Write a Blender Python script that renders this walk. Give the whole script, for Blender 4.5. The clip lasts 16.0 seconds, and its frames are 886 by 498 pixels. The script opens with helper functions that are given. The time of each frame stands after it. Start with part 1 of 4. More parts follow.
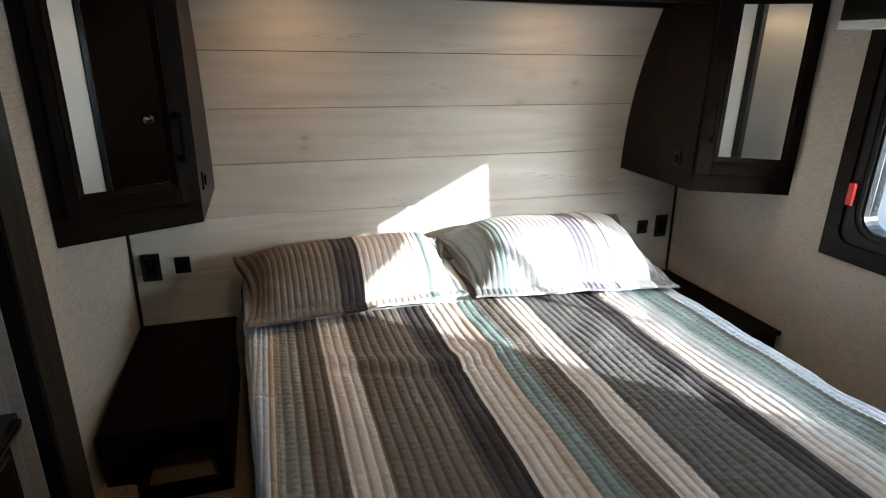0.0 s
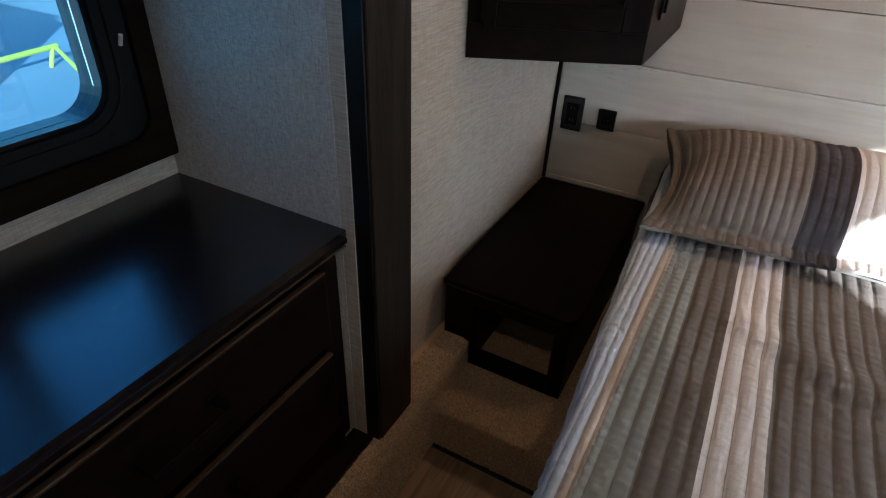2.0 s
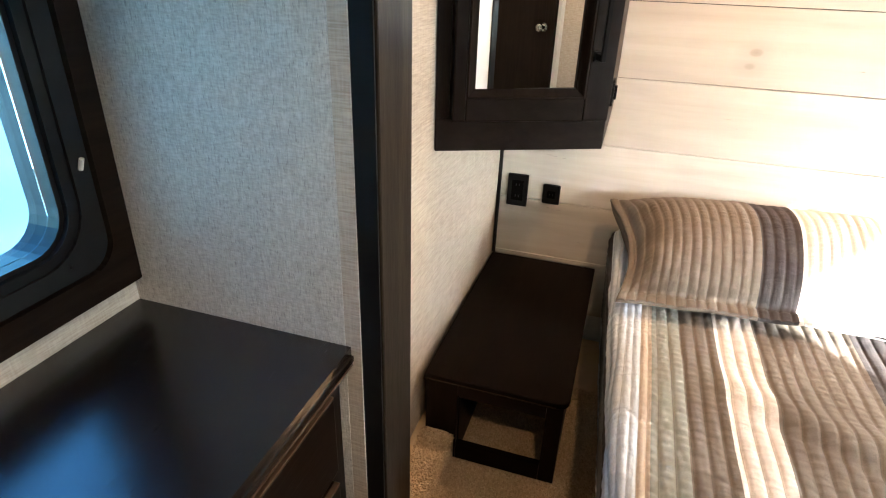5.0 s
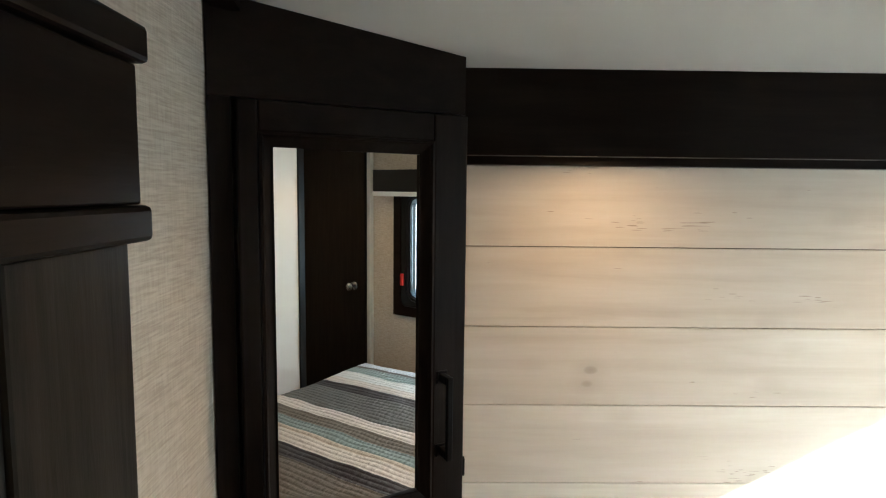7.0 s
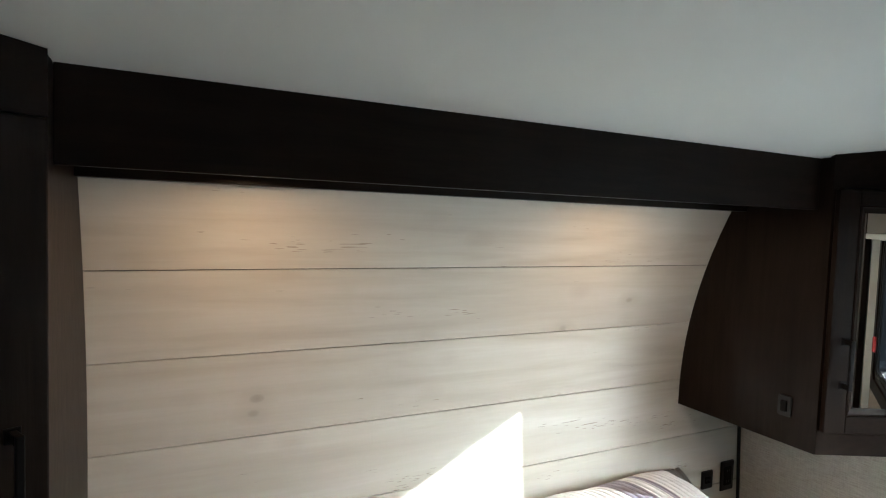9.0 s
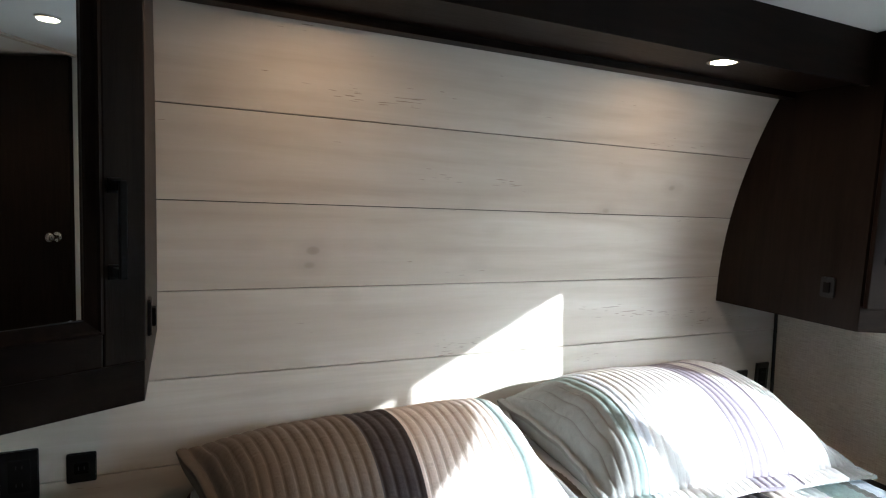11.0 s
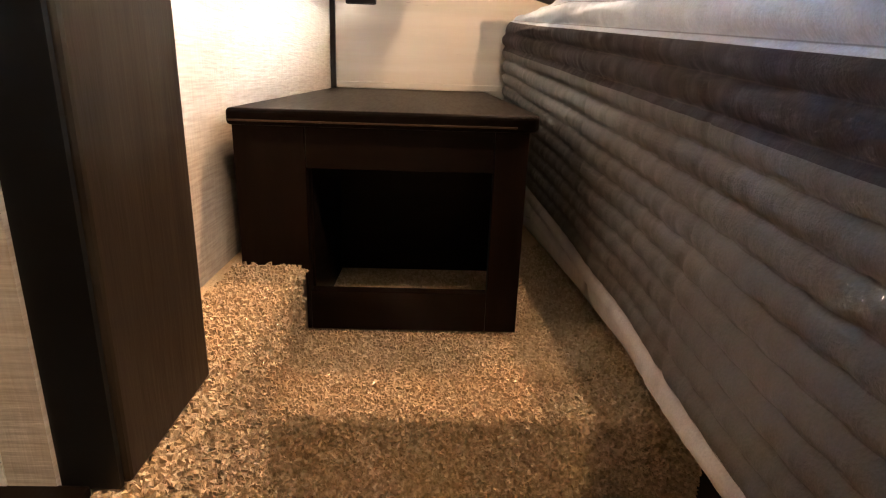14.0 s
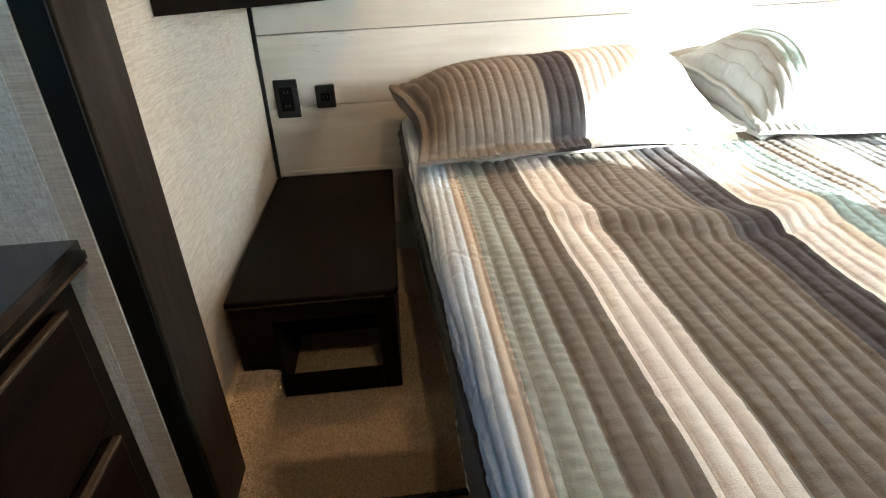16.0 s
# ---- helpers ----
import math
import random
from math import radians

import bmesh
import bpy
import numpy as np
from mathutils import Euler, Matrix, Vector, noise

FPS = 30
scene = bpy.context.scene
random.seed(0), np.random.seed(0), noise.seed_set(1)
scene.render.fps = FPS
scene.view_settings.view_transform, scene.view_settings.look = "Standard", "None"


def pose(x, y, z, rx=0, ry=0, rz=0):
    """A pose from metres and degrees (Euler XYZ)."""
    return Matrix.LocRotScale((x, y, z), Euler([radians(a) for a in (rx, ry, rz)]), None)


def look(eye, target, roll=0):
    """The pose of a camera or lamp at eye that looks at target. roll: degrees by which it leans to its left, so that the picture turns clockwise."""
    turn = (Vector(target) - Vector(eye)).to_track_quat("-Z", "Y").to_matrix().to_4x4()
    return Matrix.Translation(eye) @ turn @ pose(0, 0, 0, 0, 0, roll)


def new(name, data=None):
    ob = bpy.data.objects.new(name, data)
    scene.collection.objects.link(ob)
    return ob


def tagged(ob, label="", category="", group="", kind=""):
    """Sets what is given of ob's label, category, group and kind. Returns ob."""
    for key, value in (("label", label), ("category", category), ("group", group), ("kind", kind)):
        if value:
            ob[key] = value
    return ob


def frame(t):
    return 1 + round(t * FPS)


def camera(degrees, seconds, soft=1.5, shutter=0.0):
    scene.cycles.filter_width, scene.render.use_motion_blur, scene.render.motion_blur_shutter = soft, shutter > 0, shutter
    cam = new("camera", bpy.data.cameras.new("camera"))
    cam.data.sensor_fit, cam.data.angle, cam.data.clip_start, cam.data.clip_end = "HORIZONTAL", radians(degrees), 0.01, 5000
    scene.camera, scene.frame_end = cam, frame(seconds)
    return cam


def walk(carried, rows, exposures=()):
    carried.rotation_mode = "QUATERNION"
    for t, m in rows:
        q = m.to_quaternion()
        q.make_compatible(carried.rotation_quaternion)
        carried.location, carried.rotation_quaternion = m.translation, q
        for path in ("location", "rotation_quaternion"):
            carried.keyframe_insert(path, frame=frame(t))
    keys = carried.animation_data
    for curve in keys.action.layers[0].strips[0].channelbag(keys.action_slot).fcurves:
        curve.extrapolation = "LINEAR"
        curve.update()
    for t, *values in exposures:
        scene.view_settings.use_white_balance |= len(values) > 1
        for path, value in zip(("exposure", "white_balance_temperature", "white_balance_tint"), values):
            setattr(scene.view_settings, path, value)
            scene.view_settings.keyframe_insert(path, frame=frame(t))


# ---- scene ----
cam = camera(75.5, 16.0, 1.15)
PATH = [
    (0, (0.547, -2.334, 1.511), (1.105, -0.531, 0.851), 0.9),
    (0.5, (0.521, -2.193, 1.487), (0.842, -0.386, 0.693), 1.1),
    (1, (0.53, -2.027, 1.452), (0.509, -0.25, 0.536), 2.1),
    (1.5, (0.573, -1.873, 1.41), (0.188, -0.189, 0.401), 3.1),
    (2, (0.571, -1.815, 1.327), (-0.214, -0.335, 0.235), 2.2),
    (2.5, (0.573, -1.809, 1.306), (-0.46, -0.543, 0.153), 1.8),
    (3, (0.599, -1.821, 1.283), (-0.592, -0.77, 0.068), 2.2),
    (3.5, (0.593, -1.834, 1.265), (-0.633, -0.876, 0.008), 2.2),
    (4, (0.543, -1.834, 1.272), (-0.558, -0.701, 0.045), 2.2),
    (4.5, (0.434, -1.846, 1.303), (-0.421, -0.418, 0.194), 1.8),
    (5, (0.378, -1.822, 1.366), (-0.151, -0.114, 0.471), 1.9),
    (5.2, (0.331, -1.786, 1.373), (-0.056, 0.017, 0.599), 1.7),
    (7.3, (0.29, -1.403, 1.635), (0.409, 0.588, 1.484), 0.7),
    (7.5, (0.32, -1.408, 1.626), (0.535, 0.576, 1.501), 0.7),
    (8, (0.402, -1.415, 1.619), (0.928, 0.512, 1.523), 1.1),
    (8.5, (0.457, -1.414, 1.625), (1.244, 0.422, 1.529), 1.6),
    (8.7, (0.477, -1.415, 1.629), (1.352, 0.381, 1.53), 1.8),
    (10.8, (0.422, -1.453, 1.401), (1.324, 0.325, 1.244), 2.4),
    (11, (0.39, -1.437, 1.329), (1.219, 0.372, 1.136), 2.6),
    (11.5, (0.303, -1.362, 1.067), (0.971, 0.502, 0.79), 3.3),
    (12, (0.288, -1.346, 0.757), (0.711, 0.584, 0.449), 3.1),
    (12.5, (0.247, -1.352, 0.653), (0.513, 0.581, 0.214), 3.4),
    (13, (0.228, -1.358, 0.567), (0.373, 0.563, 0.032), 3.1),
    (13.5, (0.228, -1.385, 0.515), (0.315, 0.528, -0.062), 2.5),
    (14, (0.236, -1.404, 0.49), (0.289, 0.503, -0.11), 1.9),
    (14.5, (0.239, -1.429, 0.518), (0.279, 0.469, -0.114), 1.3),
    (15, (0.279, -1.515, 0.698), (0.33, 0.352, -0.018), -0.5),
    (15.5, (0.334, -1.62, 0.887), (0.406, 0.201, 0.063), -1.9),
    (16, (0.391, -1.76, 1.083), (0.516, -0.005, 0.131), -2.9),
]
walk(cam, [(t, look(*p)) for t, *p in PATH], exposures=[(0.0, 1.3, 5650, 3), (1.0, 1.35, 5350, 3), (1.5, 1.35, 5450, 5), (2.0, 1.6, 5350, 8), (2.5, 2.53, 4550, 8), (3.0, 3.23, 4600, 7), (3.5, 3.85, 5200, 7), (4.0, 4.2, 5200, 7), (4.5, 4.2, 5100, 7), (5.0, 3.48, 6300, 8), (7.3, 2.3, 5800, 1), (8.0, 2.2, 5550, 1), (8.7, 1.95, 5550, 0), (10.8, 1.45, 5500, 4), (11.5, 1.25, 5100, 3), (12.0, 1.45, 5000, 1), (12.5, 1.85, 5400, 2), (13.0, 2.9, 5450, 8), (13.5, 4.1, 5750, 9), (14.0, 5.0, 6350, 11), (14.5, 5.2, 6050, 11), (15.0, 5.05, 5800, 2), (15.5, 3.8, 5500, 0), (16.0, 3.05, 5700, -1)])

# ---------------------------------------------------------------- light
SUN_WAY = Vector((-0.725, 0.689, -0.365)).normalized()
world = bpy.data.worlds.new("sky")
scene.world = world
world.use_nodes = True
wn = world.node_tree.nodes
sky = wn.new("ShaderNodeTexSky")
sky.sky_type = 'NISHITA'
sky.sun_disc = False
sky.air_density, sky.dust_density, sky.ozone_density = 1.9, 0.3, 4.0
sky.sun_elevation = math.asin(-SUN_WAY.z)
sky.sun_rotation = math.atan2(-SUN_WAY.x, -SUN_WAY.y)
wn["Background"].inputs[1].default_value = 0.15
world.node_tree.links.new(sky.outputs[0], wn["Background"].inputs[0])

sun_data = bpy.data.lights.new("sun", 'SUN')
sun_data.energy = 5.0
sun_data.angle = radians(0.5)
sun_data.color = (1.0, 0.93, 0.84)
sun_lamp = new("sun", sun_data)
sun_lamp.matrix_world = look((6, -6, 5), Vector((6, -6, 5)) + SUN_WAY)


# daylight of the open sky in the opening of the large window
day = bpy.data.lights.new("window_daylight", 'AREA')
day.shape, day.size, day.size_y, day.energy, day.color = 'RECTANGLE', 1.16, 0.62, 0.9, (0.66, 0.85, 1.0)
new("window_daylight", day).matrix_world = look((2.64, -1.52, 1.30), (0.0, -1.45, 0.9))
# ---------------------------------------------------------------- helpers


def mat(name, colour, rough=0.6, metal=0.0, spec=0.5):
    m = bpy.data.materials.new(name)
    m.use_nodes = True
    b = m.node_tree.nodes["Principled BSDF"]
    b.inputs["Base Color"].default_value = (*colour, 1)
    b.inputs["Roughness"].default_value = rough
    b.inputs["Metallic"].default_value = metal
    b.inputs["Specular IOR Level"].default_value = spec
    return m


class Nodes:
    """Short hand for one material's node tree."""

    def __init__(self, m):
        self.t = m.node_tree
        self.bsdf = self.t.nodes["Principled BSDF"]

    def add(self, kind, **values):
        n = self.t.nodes.new(kind)
        for k, v in values.items():
            if k in n.inputs:
                n.inputs[k].default_value = v
        return n

    def link(self, a, b):
        self.t.links.new(a, b)

    def coords(self, scale, turn=(0, 0, 0), which="Object"):
        c, m = self.add("ShaderNodeTexCoord"), self.add("ShaderNodeMapping")
        m.inputs["Scale"].default_value = scale
        m.inputs["Rotation"].default_value = turn
        self.link(c.outputs[which], m.inputs["Vector"])
        return m.outputs["Vector"]

    def noise(self, vec, scale, detail=4, rough=0.55, distort=0.0):
        n = self.add("ShaderNodeTexNoise", Scale=scale, Detail=detail, Roughness=rough, Distortion=distort)
        if vec is not None:
            self.link(vec, n.inputs["Vector"])
        return n.outputs["Fac"]

    def ramp(self, fac, stops, mode='LINEAR'):
        r = self.add("ShaderNodeValToRGB")
        e = r.color_ramp
        e.interpolation = mode
        while len(e.elements) < len(stops):
            e.elements.new(0.5)
        for el, (p, c) in zip(e.elements, stops):
            el.position, el.color = p, (*c, 1) if len(c) == 3 else c
        self.link(fac, r.inputs["Fac"])
        return r.outputs["Color"]

    def mix(self, fac, a, b, mode='MIX'):
        n = self.t.nodes.new("ShaderNodeMix")
        n.data_type, n.blend_type = 'RGBA', mode
        for sock, v in ((n.inputs[0], fac), (n.inputs[6], a), (n.inputs[7], b)):
            if isinstance(v, bpy.types.NodeSocket):
                self.link(v, sock)
            elif isinstance(v, tuple):
                sock.default_value = (*v, 1)
            else:
                sock.default_value = v
        return n.outputs[2]

    def math(self, op, a, b=0.0, c=0.0):
        n = self.t.nodes.new("ShaderNodeMath")
        n.operation = op
        for sock, v in zip(n.inputs, (a, b, c)):
            if isinstance(v, bpy.types.NodeSocket):
                self.link(v, sock)
            else:
                sock.default_value = v
        return n.outputs[0]

    def bump(self, height, strength, distance):
        n = self.add("ShaderNodeBump", Strength=strength, Distance=distance)
        self.link(height, n.inputs["Height"])
        self.link(n.outputs[0], self.bsdf.inputs["Normal"])

    def colour(self, sock):
        self.link(sock, self.bsdf.inputs["Base Color"])

    def rough(self, sock):
        self.link(sock, self.bsdf.inputs["Roughness"])


def dark_wood(name, axis, a=(0.0028, 0.0015, 0.0011), b=(0.017, 0.0105, 0.0076), rough=0.38, coat=0.0, grain=0.12, spec=0.08):
    """Espresso-stained wood grain that runs along an axis (0 x, 1 y, 2 z)."""
    m = mat(name, b, rough, spec=spec)
    n = Nodes(m)
    n.bsdf.inputs["Coat Weight"].default_value = coat
    n.bsdf.inputs["Coat Roughness"].default_value = 0.24
    s = [14.0, 14.0, 14.0]
    s[axis] = 1.2
    v = n.coords(s)
    f = n.noise(v, 3.0, 6, 0.62, 0.6)
    g = n.noise(n.coords([k * 5 for k in s]), 4.0, 3, 0.6)
    big = n.noise(n.coords((1, 1, 1)), 3.0, 2)
    c = n.ramp(f, [(0.3, a), (0.72, b)])
    c = n.mix(n.math('MULTIPLY', g, 0.5), c, tuple(k * 0.55 for k in a))
    c = n.mix(n.math('MULTIPLY', big, 0.35), c, tuple(k * 1.25 for k in b))
    n.colour(c)
    n.rough(n.math('MULTIPLY_ADD', g, 0.16, rough - 0.08))
    n.bump(n.math('ADD', f, g), grain, 0.002)
    return m


def wallpaper(name, a, b, horizontal):
    """Woven linen-look wall covering: slubbed threads along the wall, or short upright flecks."""
    m = mat(name, a, 0.6)
    n = Nodes(m)
    blot = n.noise(n.coords((1, 1, 1)), 22.0, 3)
    if horizontal:
        fine = n.noise(n.coords((16, 16, 420)), 1.0, 3, 0.6)
        slub = n.noise(n.coords((34, 34, 300)), 1.0, 2, 0.5)
        cross = n.noise(n.coords((240, 240, 26)), 1.0, 2, 0.6)
        w = n.math('MULTIPLY_ADD', cross, 0.35, n.math('MULTIPLY_ADD', slub, 0.5, n.math('MULTIPLY', fine, 0.6)))
        c = n.ramp(w, [(0.58, b), (0.86, a)])
    else:
        fine = n.noise(n.coords((420, 420, 70)), 1.0, 3, 0.6)
        slub = n.noise(n.coords((90, 90, 380)), 1.0, 2, 0.5)
        fleck = n.ramp(n.noise(n.coords((360, 360, 85)), 1.0, 2, 0.5), [(0.60, (0, 0, 0)), (0.70, (0.55, 0.55, 0.55))])
        w = n.math('MULTIPLY_ADD', slub, 0.6, n.math('MULTIPLY', fine, 0.7))
        c = n.mix(fleck, n.ramp(w, [(0.48, b), (0.82, a)]), tuple(k * 0.45 for k in b))
    n.colour(n.mix(n.math('MULTIPLY', blot, 0.22), c, b))
    n.rough(n.math('MULTIPLY_ADD', fine, -0.30, 0.70))
    n.bump(w, 0.55, 0.0016)
    return m


def whitewash():
    """Grey-white washed pine boards with streaks, nicks and small knots."""
    m = mat("whitewashed_plank", (0.6, 0.55, 0.48), 0.55)
    n = Nodes(m)
    inf = n.add("ShaderNodeObjectInfo")
    c = n.add("ShaderNodeTexCoord")
    off = n.add("ShaderNodeVectorMath")
    off.operation = 'MULTIPLY_ADD'
    n.link(inf.outputs["Random"], off.inputs[0])
    off.inputs[1].default_value = (13.0, 7.0, 5.0)
    n.link(c.outputs["Object"], off.inputs[2])

    def vec(scale):
        mp = n.add("ShaderNodeMapping")
        mp.inputs["Scale"].default_value = scale
        n.link(off.outputs[0], mp.inputs["Vector"])
        return mp.outputs["Vector"]
    streak = n.noise(vec((0.8, 3, 9)), 1.9, 5, 0.55, 0.35)
    broad = n.noise(vec((0.7, 2, 4.5)), 1.0, 2, 0.5)
    fine = n.noise(vec((5, 40, 150)), 1.0, 4, 0.6)
    nick = n.noise(vec((26, 40, 420)), 1.0, 0, 0.4)
    base = n.ramp(streak, [(0.30, (0.450, 0.412, 0.357)), (0.5, (0.555, 0.524, 0.468)), (0.70, (0.628, 0.604, 0.558))])
    base = n.mix(n.ramp(broad, [(0.42, (0.45, 0.45, 0.45)), (0.60, (0, 0, 0))]), base, (0.46, 0.42, 0.365))
    base = n.mix(n.math('MULTIPLY', n.ramp(fine, [(0.35, (0, 0, 0)), (0.68, (1, 1, 1))]), 0.16), base, (0.43, 0.385, 0.325))
    base = n.mix(n.ramp(n.math('MULTIPLY', nick, n.noise(vec((2.3, 3, 16)), 1.0, 1)), [(0.505, (0, 0, 0)), (0.525, (0.75, 0.75, 0.75))]), base, (0.21, 0.17, 0.13))
    vor = n.add("ShaderNodeTexVoronoi", Scale=1.0)
    n.link(vec((4.4, 0.3, 7.0)), vor.inputs["Vector"])
    knot = n.ramp(vor.outputs["Distance"], [(0.0, (0.8, 0.8, 0.8)), (0.06, (0.6, 0.6, 0.6)), (0.09, (0.24, 0.24, 0.24)), (0.26, (0, 0, 0))])
    base = n.mix(knot, base, (0.30, 0.25, 0.20))
    n.colour(base)
    n.bump(n.math('ADD', fine, streak), 0.07, 0.002)
    return m


def striped_cloth(name, stops, length, pitch, fine, crinkle=0.42):
    """Quilted cotton in stripes laid across U (metres), running along V, with puckers along the stitching."""
    m = mat(name, (0.5, 0.5, 0.5), 0.85, spec=0.25)
    n = Nodes(m)
    uv = n.add("ShaderNodeTexCoord").outputs["UV"]
    sep = n.add("ShaderNodeSeparateXYZ")
    n.link(uv, sep.inputs[0])
    u = n.math('DIVIDE', sep.outputs[0], length)
    col = n.ramp(u, [(p / length, c) for p, c in stops], 'CONSTANT')
    mp = n.add("ShaderNodeMapping")
    mp.inputs["Scale"].default_value = (420, 420, 1)
    n.link(uv, mp.inputs["Vector"])
    weave = n.noise(mp.outputs[0], 1.0, 3, 0.6)
    mp2 = n.add("ShaderNodeMapping")
    mp2.inputs["Scale"].default_value = (38, 9, 1)
    n.link(uv, mp2.inputs["Vector"])
    pucker = n.noise(mp2.outputs[0], 1.0, 4, 0.6)
    blot = n.noise(uv, 5.0, 3)
    fleck = n.ramp(weave, [(0.35, (0.80, 0.80, 0.80)), (0.7, (1.08, 1.08, 1.08))])
    col = n.mix(fine, col, fleck, 'MULTIPLY')
    col = n.mix(n.math('MULTIPLY', blot, 0.16), col, (0.42, 0.40, 0.38))
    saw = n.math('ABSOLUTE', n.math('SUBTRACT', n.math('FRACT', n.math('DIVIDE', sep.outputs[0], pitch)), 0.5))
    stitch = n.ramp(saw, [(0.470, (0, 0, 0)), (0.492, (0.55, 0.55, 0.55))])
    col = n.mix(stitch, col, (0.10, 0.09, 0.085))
    n.colour(col)
    mp3 = n.add("ShaderNodeMapping")
    mp3.inputs["Scale"].default_value = (24, 52, 1)
    n.link(uv, mp3.inputs["Vector"])
    ruck = n.noise(mp3.outputs[0], 1.0, 1, 0.5, 0.3)
    n.bump(n.math('ADD', n.math('MULTIPLY', weave, 0.3), n.math('ADD', n.math('MULTIPLY', ruck, 1.3), n.math('MULTIPLY', pucker, 0.8))), crinkle, 0.006)
    return m


ESPRESSO_X = dark_wood("espresso_wood_x", 0)
ESPRESSO_Y = dark_wood("espresso_wood_y", 1)
ESPRESSO_Z = dark_wood("espresso_wood_z", 2)
# espresso wood again, darkened for the dimmer light on dresser and nightstands
ESPRESSO_SHADED_X = dark_wood("espresso_shaded_x", 0, (0.0016, 0.0009, 0.0007), (0.0125, 0.0066, 0.0045))
ESPRESSO_SHADED_Y = dark_wood("espresso_shaded_y", 1, (0.0016, 0.0009, 0.0007), (0.0125, 0.0066, 0.0045))
ESPRESSO_SHADED_Z = dark_wood("espresso_shaded_z", 2, (0.0016, 0.0009, 0.0007), (0.0125, 0.0066, 0.0045))
TOP_X = dark_wood("espresso_night_top", 1, (0.0025, 0.0015, 0.001), (0.008, 0.0046, 0.003), 0.36, 0.0, 0.02, 0.035)
TOP_Y = dark_wood("espresso_top_y", 1, (0.006, 0.004, 0.003), (0.016, 0.011, 0.008), 0.24, 0.85, 0.03, 0.3)
POST = dark_wood("grey_brown_post", 2, (0.003, 0.002, 0.0015), (0.042, 0.031, 0.022), 0.45)
WORN = dark_wood("worn_edge", 1, (0.03, 0.018, 0.011), (0.095, 0.062, 0.040), 0.35)
LINEN = wallpaper("cream_linen_wallpaper", (0.62, 0.56, 0.48), (0.43, 0.365, 0.295), True)
LINEN_GREY = wallpaper("grey_linen_wallpaper", (0.72, 0.70, 0.655), (0.47, 0.445, 0.405), False)
PLANK = whitewash()
BLACK = mat("black_plastic", (0.007, 0.007, 0.0075), 0.38, spec=0.3)
RUBBER = mat("black_rubber", (0.007, 0.007, 0.0075), 0.5, spec=0.25)
BLACK_METAL = mat("black_powder_coat", (0.005, 0.0045, 0.0045), 0.5, spec=0.06)
CHROME = mat("chrome", (0.75, 0.74, 0.72), 0.15, 1.0)
DARK_CHROME = mat("dark_chrome", (0.30, 0.29, 0.28), 0.18, 1.0)
MIRROR = mat("mirror_glass", (0.88, 0.89, 0.88), 0.0, 1.0)
RED = mat("red_plastic", (0.55, 0.02, 0.015), 0.35)
WHITE = mat("white_plastic", (0.75, 0.74, 0.70), 0.4)
MATTRESS = mat("dark_mattress_ticking", (0.05, 0.05, 0.055), 0.8)
COTTON = mat("white_cotton", (0.72, 0.72, 0.70), 0.85)

CEILING = mat("ceiling_panel", (0.70, 0.70, 0.67), 0.7)
_n = Nodes(CEILING)
_n.colour(_n.mix(_n.noise(_n.coords((1, 1, 1)), 3.0, 3), (0.72, 0.72, 0.69), (0.66, 0.66, 0.63)))
_n.bump(_n.noise(_n.coords((1, 1, 1)), 320.0, 2), 0.12, 0.001)

GLASS = bpy.data.materials.new("window_glass")
GLASS.use_nodes = True
_n = Nodes(GLASS)
_n.bsdf.inputs["Base Color"].default_value = (0.92, 0.96, 1.0, 1)
_n.bsdf.inputs["Transmission Weight"].default_value = 1.0
_n.bsdf.inputs["Roughness"].default_value = 0.0
_n.bsdf.inputs["IOR"].default_value = 1.45

GLASS_BLUE = GLASS.copy()
GLASS_BLUE.name = "blue_tinted_window_glass"
GLASS_BLUE.node_tree.nodes["Principled BSDF"].inputs["Base Color"].default_value = (0.26, 0.64, 1.0, 1)

SCREEN = bpy.data.materials.new("insect_screen_mesh")
SCREEN.use_nodes = True
_n = Nodes(SCREEN)
_n.bsdf.inputs["Base Color"].default_value = (0.02, 0.02, 0.022, 1)
_n.bsdf.inputs["Alpha"].default_value = 0.30

CARPET = mat("beige_carpet", (0.30, 0.22, 0.14), 0.95, spec=0.1)
_n = Nodes(CARPET)
_isl = _n.add("ShaderNodeNewGeometry").outputs["Random Per Island"]
_c = _n.ramp(_isl, [(0.0, (0.48, 0.345, 0.21)), (0.5, (0.63, 0.465, 0.295)), (1.0, (0.77, 0.60, 0.41))])
_n.colour(_n.mix(_n.math('MULTIPLY', _n.noise(_n.coords((1, 1, 1)), 60.0, 3), 0.35), _c, (0.42, 0.295, 0.175)))
_n.bump(_n.noise(_n.coords((1, 1, 1)), 260.0, 3), 0.6, 0.004)

OAK = mat("oak_vinyl_plank", (0.36, 0.26, 0.16), 0.42)
_n = Nodes(OAK)
_r = _n.add("ShaderNodeObjectInfo").outputs["Random"]
_g = _n.noise(_n.coords((26, 2.2, 26)), 1.6, 6, 0.62, 0.7)
_c = _n.ramp(_g, [(0.3, (0.17, 0.10, 0.052)), (0.7, (0.43, 0.29, 0.165))])
_n.colour(_n.mix(_n.math('MULTIPLY', _r, 0.45), _c, (0.47, 0.34, 0.21)))
_n.bump(_g, 0.1, 0.002)

